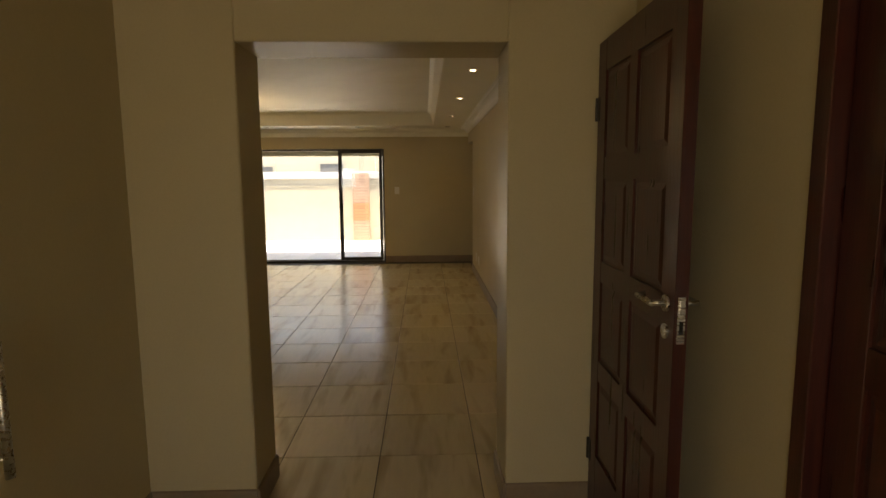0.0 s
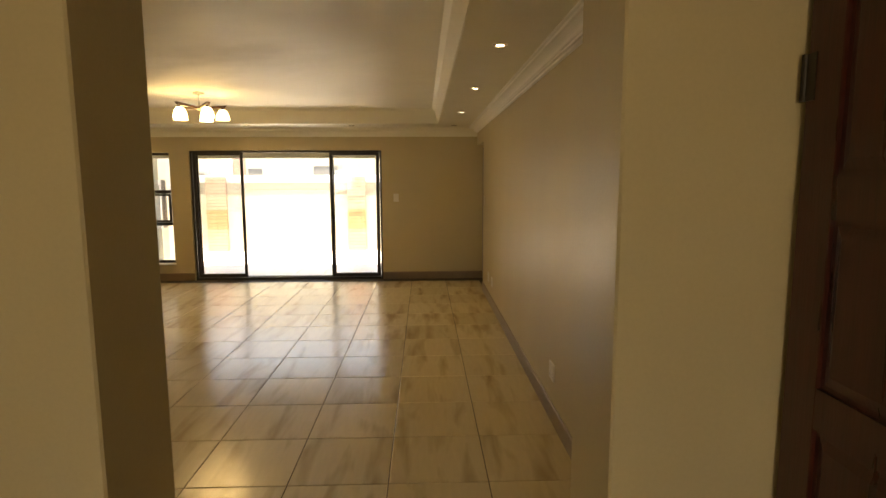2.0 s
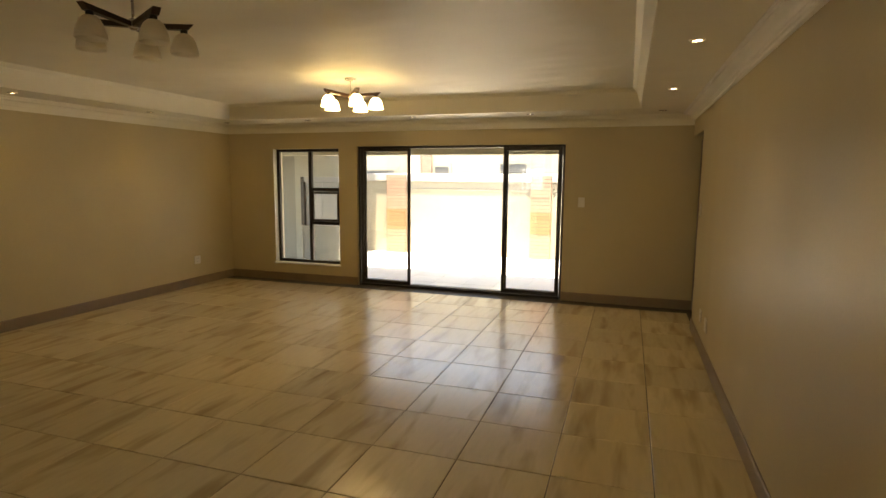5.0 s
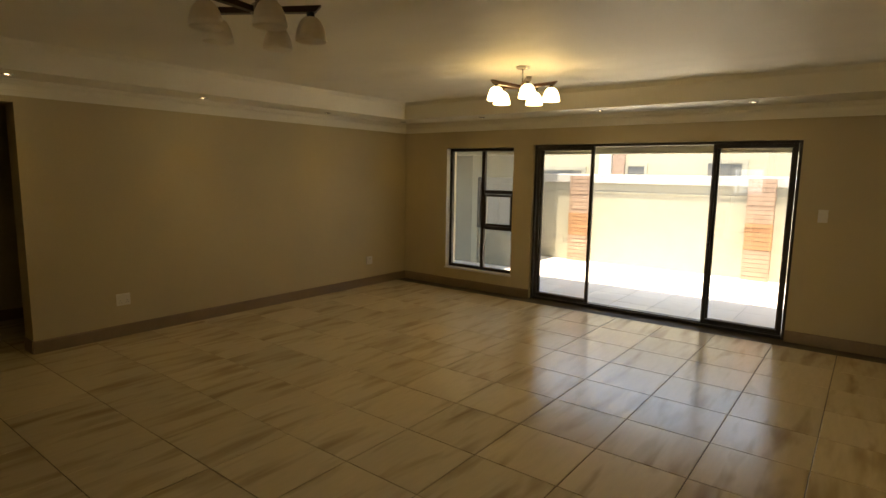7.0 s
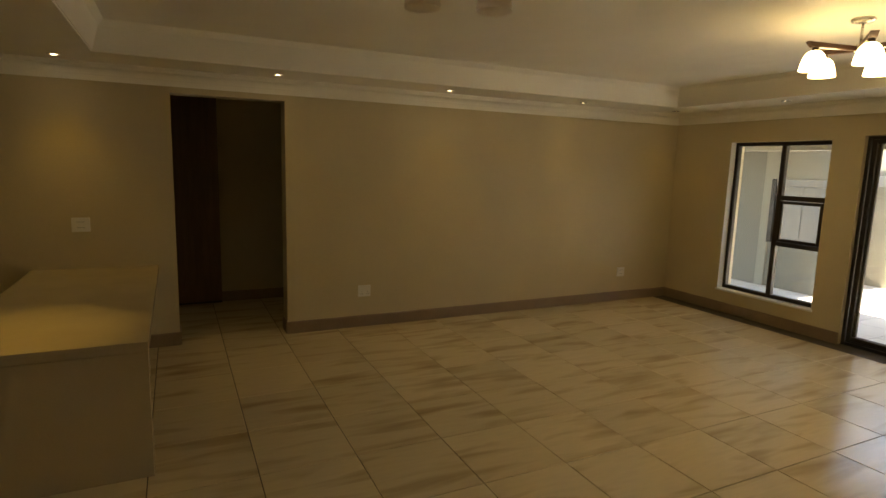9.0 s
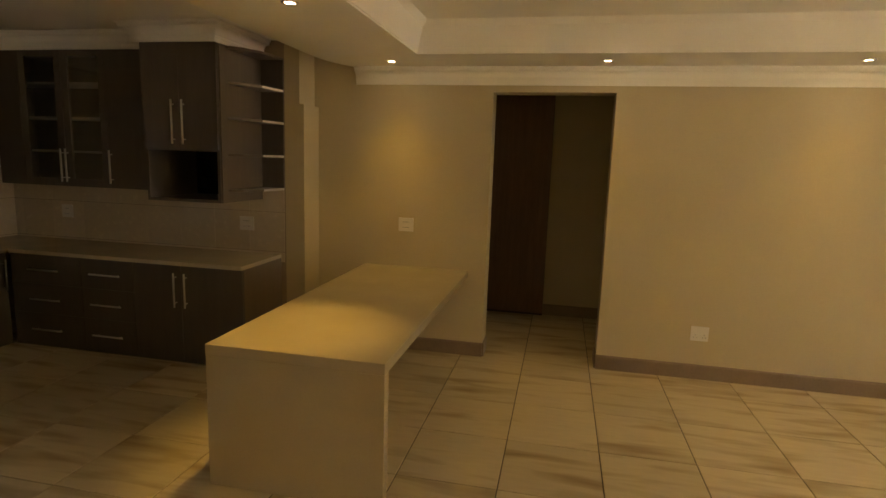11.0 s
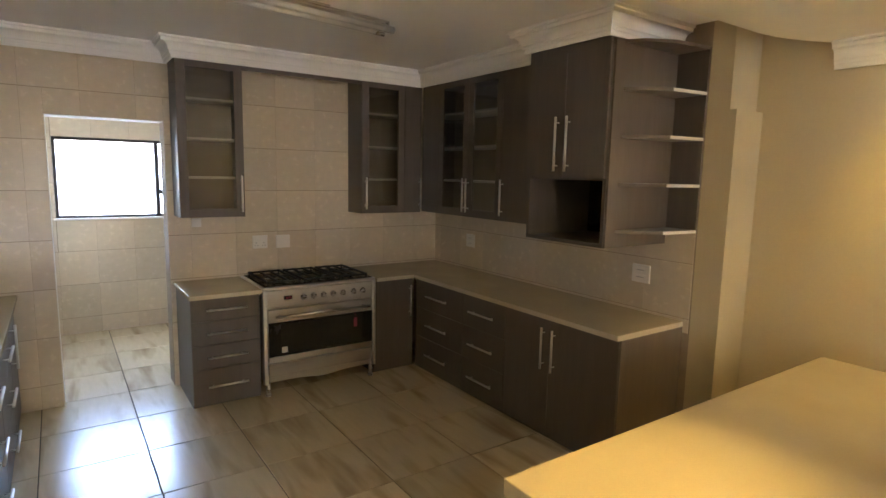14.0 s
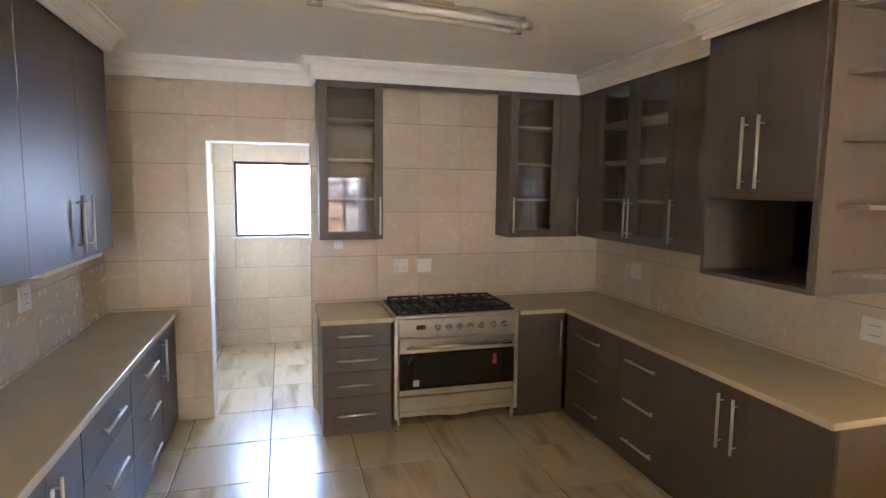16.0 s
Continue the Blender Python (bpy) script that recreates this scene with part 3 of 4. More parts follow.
def panel_door(name, m, width, height, rows, label, handle=True, hinges=True):
    """A panelled hardwood door hinged at its origin, its leaf along -y, its face to -x."""
    d = thing(name, m, label, "door")
    d["kind"] = "structure"
    st, th = 0.105, 0.042
    mid = 0.075
    hts = [(height - 0.13 - 0.31 - (rows - 1) * 0.09) / rows] * rows
    cuts, z = [], height - 0.13
    for h in hts:
        cuts.append((z - h, z))
        z -= h + 0.09
    bars = [box(-th / 2, th / 2, -width, -width + st, 0, height, 0.002), box(-th / 2, th / 2, -st, 0, 0, height, 0.002),
            box(-th / 2 + 0.001, th / 2 - 0.001, -width + st, -st, height - 0.13, height), box(-th / 2 + 0.001, th / 2 - 0.001, -width + st, -st, 0, cuts[-1][0])]
    for (a, _), (_, b) in zip(cuts, cuts[1:]):
        bars.append(box(-th / 2 + 0.001, th / 2 - 0.001, -width + st, -st, b, a))
    c = -width / 2
    for a, b in cuts:
        bars.append(box(-th / 2 + 0.001, th / 2 - 0.001, c - mid / 2, c + mid / 2, a, b))
    part("leaf_frame", join(*bars), M_MAHOG, d)
    for a, b in cuts:
        for y0, y1 in ((-width + st, c - mid / 2), (c + mid / 2, -st)):
            bm = bmesh.new()
            add_box(bm, -0.011, 0.011, y0, y1, a, b)
            g = 0.035
            for sx in (-1, 1):
                lo = [bm.verts.new((sx * 0.011, y, z)) for y, z in ((y0 + 0.012, a + 0.012), (y1 - 0.012, a + 0.012), (y1 - 0.012, b - 0.012), (y0 + 0.012, b - 0.012))]
                hi = [bm.verts.new((sx * 0.018, y, z)) for y, z in ((y0 + g, a + g), (y1 - g, a + g), (y1 - g, b - g), (y0 + g, b - g))]
                for i in range(4):
                    bm.faces.new((lo[i], lo[(i + 1) % 4], hi[(i + 1) % 4], hi[i]))
                bm.faces.new(hi)
            part("panel", bm, M_MAHOG, d)
    if handle:
        hz = 1.187
        for sx in (-1, 1):
            x = sx * th / 2
            part("door_handle", join(rod((x, -width + 0.06, hz), (x + sx * 0.008, -width + 0.06, hz), 0.026, 20), rod((x, -width + 0.06, hz), (x + sx * 0.05, -width + 0.06, hz), 0.01, 12),
                                     rod((x + sx * 0.05, -width + 0.052, hz), (x + sx * 0.045, -width + 0.19, hz), 0.0095, 12), rod((x + sx * 0.046, -width + 0.19, hz), (x + sx * 0.018, -width + 0.198, hz), 0.009, 12)),
                 M_STEEL, d, "satin steel lever handle", True)
            part("keyhole_plate", join(rod((x, -width + 0.06, hz - 0.09), (x + sx * 0.006, -width + 0.06, hz - 0.09), 0.024, 20), box(x + sx * 0.006, x + sx * 0.0075, -width + 0.056, -width + 0.064, hz - 0.105, hz - 0.08)), M_STEEL, d)
        part("lock_plate", join(box(-0.012, 0.012, -width - 0.003, -width, hz - 0.115, hz + 0.03, 0.001), box(-0.007, 0.007, -width - 0.009, -width - 0.003, hz - 0.02, hz + 0.02)), M_STEEL, d)
        part("bolt_slot", boxes((-0.006, 0.006, -width - 0.0038, -width - 0.003, hz - 0.085, hz - 0.045)), M_BLACK, d)
    if hinges:
        for z in (0.25, height - 0.33):
            part("hinge", join(rod((-th / 2 - 0.004, 0.004, z), (-th / 2 - 0.004, 0.004, z + 0.1), 0.007, 10), box(-th / 2 - 0.003, -th / 2, -0.03, 0.0, z, z + 0.1)), M_BRONZE, d)
    return d


panel_door("door_1", pose(1.457, 2.685, 0.008, 0, 0, -1.2), 0.87, 2.15, 4, "dark mahogany panelled door standing ajar with steel lever")
d3 = panel_door("door_3", pose(HALL_R + 0.06, 1.46, 0.008), 0.90, 2.13, 4, "dark mahogany panelled door closed in the hall wall", hinges=False)
structure("trim_door", boxes((HALL_R - 0.006, HALL_R + 0.1, 1.465, 1.52, 0, 2.16), (HALL_R - 0.006, HALL_R + 0.1, 0.5, 0.55, 0, 2.16), (HALL_R - 0.006, HALL_R + 0.1, 0.55, 1.465, 2.145, 2.16), bevel=0.003), M_MAHOG, "mahogany door frame", "door frame")
panel_door("door_4", pose(RIGHT + 0.11, 10.67, 0.008), 0.92, 2.15, 3, "dark mahogany door in the corner of the living room", hinges=False)
pull = thing("pull_handle", pose(HALL_L, 1.815, 0.70), "long tubular stainless pull handle on the hall wall", "handle")
part("bar", rod((0.055, 0, 0), (0.055, 0, 0.42), 0.014, 14), M_STEEL, pull, "", True)
for z in (0.06, 0.36):
    part("post", rod((0.0, 0, z), (0.055, 0, z), 0.009, 10), M_STEEL, pull, "", True)

# passage cupboard behind the dark doorway
cup = thing("passage_cupboard", pose(-7.1, 3.6, 0), "tall dark wood cupboard in the unlit passage", "cupboard")
part("body", box(0, 0.06, -0.98, 1.42, 0, 2.5), M_DKWOOD, cup)
for i in range(3):
    part("door", box(0.06, 0.08, -0.97 + i * 0.8, -0.18 + i * 0.8, 0.03, 2.46, 0.002), M_CUPW, cup)

# ---- kitchen units ----


def base_unit(name, m, w, d, h, fronts, label, group="fitted base cabinets", end=False):
    """A base cabinet: back at y 0, front to -y, width along x. fronts: (kind, x0, x1, z0, z1, handle x)."""
    c = thing(name, m, label, "cabinet", group)
    part("body", box(0.001, w - 0.001, -d + 0.02, -0.002, 0.0, h - 0.001), M_CAB, c)
    if end:
        # the glow of the bar's downlights is in this panel's paler colour
        part("end_panel", box(w - 0.0008, w + 0.015, -d, -0.002, 0.0, h - 0.001, 0.0012), M_CAB_PALE, c, "taupe end panel, downlight glow put into its paler colour")
    for kind, x0, x1, z0, z1, hx in fronts:
        f = part(kind, box(x0 + 0.0015, x1 - 0.0015, -d, -d + 0.0195, z0 + 0.0015, z1 - 0.0015, 0.0012), M_CAB, c)
        if kind == "drawer":
            mid, zc, half = (x0 + x1) / 2, (z0 + z1) / 2, min(0.15, (x1 - x0) * 0.29)
            bar_handle(f, (mid - half, -d, zc), (mid + half, -d, zc), (0, -1, 0))
        elif hx is not None:
            bar_handle(f, (hx, -d, z1 - 0.34), (hx, -d, z1 - 0.06), (0, -1, 0))
    return c


def glazed_door(parent, x0, x1, z0, z1, y, hx):
    """A framed glass door at the front y of a wall cabinet."""
    w = 0.065
    d = part("door", join(box(x0 + 0.0015, x0 + w, y, y + 0.02, z0 + 0.0015, z1 - 0.0015, 0.0012), box(x1 - w, x1 - 0.0015, y, y + 0.02, z0 + 0.0015, z1 - 0.0015, 0.0012),
                          box(x0 + w, x1 - w, y + 0.0005, y + 0.02, z1 - w, z1 - 0.0015), box(x0 + w, x1 - w, y + 0.0005, y + 0.02, z0 + 0.0015, z0 + w)), M_CAB, parent, "framed glass door")
    gl = part("pane", box(x0 + w - 0.004, x1 - w + 0.004, y + 0.008, y + 0.012, z0 + w - 0.004, z1 - w + 0.004), M_CGLASS, d, "clear cabinet glass")
    gl.visible_shadow = False
    bar_handle(d, (hx, y, z0 + 0.04), (hx, y, z0 + 0.32), (0, -1, 0))


def wall_unit(name, m, w, d, z0, z1, fronts, label, shelves=3):
    """A wall cabinet as base_unit; the space behind glass is hollow with shelves."""
    c = thing(name, m, label, "cabinet", "fitted wall cabinets")
    t = 0.018
    for x0, x1 in ((0.0005, t), (w - t, w - 0.0005)):
        part("side_panel", box(x0, x1, -d + 0.02, -0.002, z0, z1), M_CAB, c)
    part("bottom_panel", box(t, w - t, -d + 0.02, -0.002, z0, z0 + t), M_CAB, c)
    part("top_panel", box(t, w - t, -d + 0.02, -0.002, z1 - t, z1), M_CAB, c)
    part("back", box(t, w - t, -0.012, -0.003, z0 + t, z1 - t), M_CAB_PALE, c)
    for i in range(shelves):
        z = z0 + (z1 - z0) * (i + 1) / (shelves + 1)
        part("shelf", box(t, w - t, -d + 0.05, -0.012, z, z + 0.016), M_CABIN, c)
    for kind, x0, x1, hx in fronts:
        if kind == "glass":
            glazed_door(c, x0, x1, z0, z1, -d, hx)
        else:
            f = part("door", box(x0 + 0.0015, x1 - 0.0015, -d, -d + 0.0195, z0 + 0.0015, z1 - 0.0015, 0.0012), M_CAB, c)
            if hx is not None:
                bar_handle(f, (hx, -d, z0 + 0.04), (hx, -d, z0 + 0.32), (0, -1, 0))
    return c


CH = 0.82
stack3 = lambda x0, x1: [("drawer", x0, x1, z0, z1, None) for z0, z1 in ((0.56, CH - 0.005), (0.30, 0.56), (0.03, 0.30))]
base_unit("drawer_unit", pose(-2.735, KB, 0, 0, 0, 180), 0.489, 0.57, CH,
          [("drawer", 0.0, 0.489, z0, z1, None) for z0, z1 in ((0.645, CH - 0.005), (0.465, 0.645), (0.285, 0.465), (0.03, 0.285))], "dark taupe four-drawer unit beside the stove")
base_unit("corner_unit", pose(-4.195, KB, 0, 0, 0, 180), 0.405, 0.57, CH, [("door", 0.0, 0.385, 0.03, CH - 0.005, 0.355)], "dark taupe narrow door unit in the corner")
base_unit("drawer_unit", pose(KR, 0.535, 0, 0, 0, 90), 0.73, 0.60, CH, stack3(0.03, 0.73), "dark taupe three-drawer unit under the worktop")
base_unit("drawer_unit", pose(KR, 1.27, 0, 0, 0, 90), 0.50, 0.60, CH, stack3(0.0, 0.50), "dark taupe three-drawer unit under the worktop")
base_unit("cupboard_unit", pose(KR, 1.775, 0, 0, 0, 90), 0.985, 0.60, CH,
          [("door", 0.0, 0.44, 0.03, CH - 0.005, 0.395), ("door", 0.44, 0.985, 0.03, CH - 0.005, 0.49)], "dark taupe double-door unit at the worktop's end", end=True)
LD = 0.44
base_unit("cupboard_unit", pose(KL, 0.48, 0, 0, 0, -90), 0.515, LD, CH, [("door", 0.0, 0.515, 0.03, CH - 0.005, 0.03)], "dark taupe narrow unit near the scullery doorway")
base_unit("drawer_unit", pose(KL, 1.22, 0, 0, 0, -90), 0.735, LD, CH, stack3(0.0, 0.735), "dark taupe three-drawer unit facing the stove corner")
base_unit("drawer_unit", pose(KL, 1.96, 0, 0, 0, -90), 0.735, LD, CH, stack3(0.0, 0.735), "dark taupe three-drawer unit facing the stove corner")
base_unit("cupboard_unit", pose(KL, 2.65, 0, 0, 0, -90), 0.685, LD, CH, [("door", 0.0, 0.342, 0.03, CH - 0.005, 0.302), ("door", 0.342, 0.685, 0.03, CH - 0.005, 0.382)], "dark taupe double-door unit near the opening")

# worktops
top1 = thing("worktop", pose(-2.98, 0.27, CH), "short beige quartz worktop beside the stove", "worktop")
part("slab", box(-0.247, 0.26, -0.308, 0.315, 0.0005, 0.032, 0.003), M_TOP, top1)
part("front_edge", box(-0.246, 0.259, 0.3152, 0.318, 0.001, 0.0315), M_EDGE_LIT, top1, "polished front edge, coloured paler as if lit")
top2 = thing("worktop", pose(-4.9, 1.4, CH), "beige quartz L-shaped worktop round the corner", "worktop")
part("slab", prism([(-0.298, -1.438), (0.705, -1.438), (0.705, -0.815), (0.335, -0.815), (0.335, 1.372), (-0.298, 1.372)], 0.0005, 0.032), M_TOP, top2)
part("front_edge", box(0.3352, 0.338, -0.812, 1.371, 0.001, 0.0315), M_EDGE_LIT, top2, "polished front edge, coloured paler as if lit")
part("corner_edge", box(0.338, 0.704, -0.8148, -0.812, 0.001, 0.0315), M_EDGE_LIT, top2, "polished front edge, coloured paler as if lit")
part("end_edge", box(-0.297, 0.335, 1.3722, 1.375, 0.001, 0.0315), M_EDGE_LIT, top2, "polished end edge, coloured paler as if lit")
top3 = thing("worktop", pose(-1.5, 1.3, CH), "beige quartz worktop along the tiled wall", "worktop")
part("slab", box(-0.235, 0.228, -1.338, 1.36, 0.0005, 0.032, 0.003), M_TOP, top3)
part("front_edge", box(-0.238, -0.2352, -1.337, 1.359, 0.001, 0.0315), M_EDGE_LIT, top3, "polished front edge, coloured paler as if lit")

pen = thing("breakfast_bar", pose(-4.3, 3.93, 0), "beige stone breakfast bar with a waterfall end", "breakfast bar")
part("top", box(LEFT + 4.302, 1.155, -0.485, 0.465, 0.708, 0.766, 0.003), M_TOP, pen)
part("end_panel", box(1.095, 1.153, -0.484, 0.464, 0.0, 0.7075, 0.003), M_TOP, pen)
part("rear_panel", box(LEFT + 4.302, 1.095, -0.484, -0.44, 0.0, 0.7075), M_TOP, pen)

# wall cabinets
wall_unit("wall_cabinet", pose(-2.745, KB, 0, 0, 0, 180), 0.468, 0.29, 1.375, 2.535, [("glass", 0, 0.468, 0.44)], "dark taupe wall cabinet with a glass door")
wall_unit("wall_cabinet", pose(-4.22, KB, 0, 0, 0, 180), 0.61, 0.29, 1.375, 2.535, [("glass", 0.0, 0.43, 0.03), ("door", 0.43, 0.61, 0.59)], "dark taupe corner wall cabinet with a glass door")
wall_unit("wall_cabinet", pose(KR, 0.27, 0, 0, 0, 90), 1.68, 0.37, 1.385, 2.535,
          [("door", 0, 0.27, None), ("glass", 0.27, 0.70, 0.675), ("glass", 0.70, 1.13, 0.725), ("door", 1.13, 1.68, 1.16)], "dark taupe wall cabinet with two glass doors")
wall_unit("wall_cabinet", pose(KL, 2.62, 0, 0, 0, -90), 1.96, 0.25, 1.385, 2.545,
          [("door", 0, 0.81, 0.05), ("door", 0.81, 1.44, 1.37), ("door", 1.44, 1.96, 1.51)], "dark taupe wall cabinet with tall plain doors")
pel = thing("pelmet", pose(-3.7, 0.23, 2.49), "dark taupe pelmet board between the wall cabinets", "pelmet")
part("board", box(-0.518, 0.485, -0.012, 0.012, 0, 0.058), M_CAB, pel)
mic = thing("microwave_cabinet", pose(KR, 1.957, 0, 0, 0, 90), "deep taupe wall cabinet with an open microwave niche", "cabinet", "fitted wall cabinets")
MW, MD, t = 0.643, 0.605, 0.022
for x0, x1 in ((0, t), (MW - t, MW)):
    part("side_panel", box(x0, x1, -MD, -0.002, 1.33, 2.54), M_CAB, mic)
for z0, z1 in ((1.33, 1.352), (1.72, 1.742), (2.52, 2.54)):
    part("shelf_panel", box(t, MW - t, -MD, -0.002, z0, z1), M_CAB, mic)
# Near-black back puts the shade of the deep niche into its colour.
part("back", box(t, MW - t, -0.02, -0.004, 1.352, 2.52), M_BLACK, mic, "niche back coloured near black for the recess shade")
for x0, x1, hx in ((0.0, MW / 2, MW / 2 - 0.045), (MW / 2, MW, MW / 2 + 0.045)):
    dd = part("door", box(x0 + 0.0015, x1 - 0.0015, -MD - 0.02, -MD - 0.0005, 1.732, 2.538, 0.0012), M_CAB, mic)
    bar_handle(dd, (hx, -MD - 0.02, 1.77), (hx, -MD - 0.02, 2.10), (0, -1, 0))
part("cable", join(rod((0.45, -0.2, 1.358), (0.53, -0.12, 1.36), 0.008), box(0.52, 0.56, -0.14, -0.09, 1.353, 1.39, 0.004)), M_WHITE, mic, "white plug and lead")

shf = thing("corner_shelf", pose(KR, 2.602, 0), "open taupe end shelves with angled fronts", "shelf unit")
part("back_panel", box(0.002, 0.02, 0.0, 0.215, 1.415, 2.505), M_CAB, shf)
part("side_panel", box(0.02, 0.60, 0.0, 0.014, 1.33, 2.505), M_CAB_PALE, shf, "pale taupe end panel")
for z in (1.415, 1.69, 1.965, 2.23, 2.49):
    part("shelf", prism([(0.02, 0.0142), (0.52, 0.0142), (0.46, 0.10), (0.30, 0.185), (0.02, 0.215)], z, z + 0.018), M_CAB_PALE, shf)
    if z < 2.4:
        part("edge_strip", prism([(0.302, 0.1855), (0.303, 0.189), (0.021, 0.219), (0.021, 0.2155)], z, z + 0.018), M_WHITE, shf, "pale shelf edging")

# ---- stove ----
SW = 0.95
st = thing("range_cooker", pose(-3.233, KB + 0.02, 0, 0, 0, 180), "freestanding stainless gas range with six burners", "stove")
SF = -0.60
part("body", box(0.005, SW - 0.005, SF + 0.03, -0.005, 0.12, 0.835), M_STEELV, st)
part("hob", box(0, SW, SF + 0.0, 0.0, 0.8355, 0.858, 0.004), M_STEELV, st)
part("hob_tray", box(0.02, SW - 0.02, SF + 0.03, -0.02, 0.8585, 0.864), M_BLACK, st)
for i in range(3):
    x0 = 0.04 + i * 0.292
    bars = []
    for k in range(4):
        bars.append(box(x0 + 0.01 + k * 0.083, x0 + 0.022 + k * 0.083, SF + 0.05, -0.04, 0.882, 0.896))
    for yy in (SF + 0.05, SF / 2 - 0.005, -0.052):
        bars.append(box(x0 + 0.01, x0 + 0.271, yy, yy + 0.012, 0.880, 0.894))
    for xx in (x0 + 0.012, x0 + 0.258):
        for yy in (SF + 0.05, -0.052):
            bars.append(box(xx, xx + 0.011, yy, yy + 0.011, 0.864, 0.884))
    part("pan_grate", join(*bars), M_IRON, st)
    for yy in (SF + 0.17, -0.16):
        part("burner", lathe([(0.0, 0.876), (0.038, 0.876), (0.042, 0.872), (0.042, 0.868), (0.052, 0.867), (0.055, 0.8635)], 18, (x0 + 0.14, yy, 0)), M_BLACK, st, "", True)
part("control_panel", box(0.03, SW - 0.03, SF - 0.004, SF + 0.03, 0.70, 0.832, 0.004), M_STEELV, st)
clock = part("display", box(0.16, 0.225, SF - 0.006, SF - 0.0045, 0.755, 0.785), M_BLACK, st)
part("digits", boxes(*[(0.175 + i * 0.01, 0.181 + i * 0.01, SF - 0.0068, SF - 0.0062, 0.762, 0.778) for i in (0, 1, 2.6, 3.6)]), M_RED, clock)
for i in range(7):
    x = 0.315 + i * 0.083 + (0.012 if i > 4 else 0)
    part("knob", join(rod((x, SF - 0.004, 0.765), (x, SF - 0.012, 0.765), 0.024, 18), rod((x, SF - 0.012, 0.765), (x, SF - 0.034, 0.765), 0.019, 18, 0.016)), M_STEEL, st, "", True)
part("side_post", box(0.0, 0.03, SF - 0.008, SF + 0.04, 0.10, 0.835, 0.006, 2), M_HANDLE, st)
part("side_post", box(SW - 0.03, SW, SF - 0.008, SF + 0.04, 0.10, 0.835, 0.006, 2), M_HANDLE, st)
od = part("oven_door", box(0.034, SW - 0.034, SF - 0.008, SF + 0.028, 0.27, 0.685, 0.004), M_STEELV, st)
part("window_surround", box(0.036, SW - 0.036, SF - 0.0105, SF - 0.0085, 0.315, 0.585), M_BLACK, od)
part("oven_window", box(0.13, SW - 0.13, SF - 0.0125, SF - 0.011, 0.335, 0.57), M_OVEN, od)
part("door_bar", join(rod((0.08, SF - 0.055, 0.635), (SW - 0.08, SF - 0.055, 0.635), 0.012, 14), *[rod((x, SF - 0.006, 0.635), (x, SF - 0.055, 0.635), 0.009, 10) for x in (0.12, SW - 0.12)]), M_STEEL, od, "", True)
part("sticker", box(0.135, 0.18, SF - 0.0135, SF - 0.0128, 0.34, 0.385), M_WHITE, od, "small white label")
part("tag", prism([(0.742, 0.0), (0.755, -0.001), (0.772, 0.0), (0.772, 0.001), (0.742, 0.001)], 0.0, 0.075), M_RED, od, "small red tag").location = (0, SF - 0.0138, 0.465)
part("tag_string", rod((0.757, SF - 0.0138, 0.54), (0.752, SF - 0.0138, 0.59), 0.0012, 6), M_RED, od, "thin red string")
part("storage_drawer", box(0.034, SW - 0.034, SF - 0.006, SF + 0.028, 0.155, 0.258, 0.004), M_STEELV, st)
plinth = bmesh.new()
prof = [(0.04 + (SW - 0.08) * i / 20, 0.115 - 0.022 * math.exp(-((i - 10) / 3.0) ** 2)) for i in range(21)]
fr = [[plinth.verts.new((x, y, z)) for x, z in prof] + [plinth.verts.new((x, y, 0.15)) for x, z in prof[::-1]] for y in (SF - 0.004, SF + 0.004)]
n2 = len(fr[0])
for i in range(n2):
    plinth.faces.new((fr[0][i], fr[0][(i + 1) % n2], fr[1][(i + 1) % n2], fr[1][i]))
for i in range(20):
    for f in fr:
        plinth.faces.new((f[i], f[i + 1], f[n2 - 2 - i], f[n2 - 1 - i]))
part("plinth", plinth, M_STEELV, st)
for x in (0.035, SW - 0.035):
    for y in (SF + 0.022, -0.06):
        part("leg", join(rod((x, y, 0.0), (x, y, 0.13), 0.016, 12), rod((x, y, 0.0), (x, y, 0.014), 0.023, 12), rod((x, y, 0.06), (x, y, 0.066), 0.019, 12)), M_STEEL, st, "", True)

# ---- fluorescent fitting, off ----
fl = thing("fluorescent_light", pose(-3.18, 1.66, KCEIL, 0, 0, 188), "twin-tube fluorescent ceiling light, switched off", "ceiling light")
part("spine", join(box(-0.55, 0.55, -0.03, 0.03, -0.035, 0.0, 0.004), box(-0.12, 0.12, -0.055, 0.055, -0.012, 0.0)), M_STEEL, fl)
for y in (-0.05, 0.05):
    part("tube", rod((-0.5, y, -0.055), (0.5, y, -0.055), 0.017, 14), M_TUBE, fl, "white glass tube", True)
    for s in (-1, 1):
        part("end_cap", join(rod((s * 0.497, y, -0.055), (s * 0.56, y, -0.055), 0.021, 14), box(s * 0.51 - 0.01, s * 0.51 + 0.01, min(0, y), max(0, y), -0.06, -0.02)), M_STEEL, fl, "", True)

# ---- sockets and switches ----


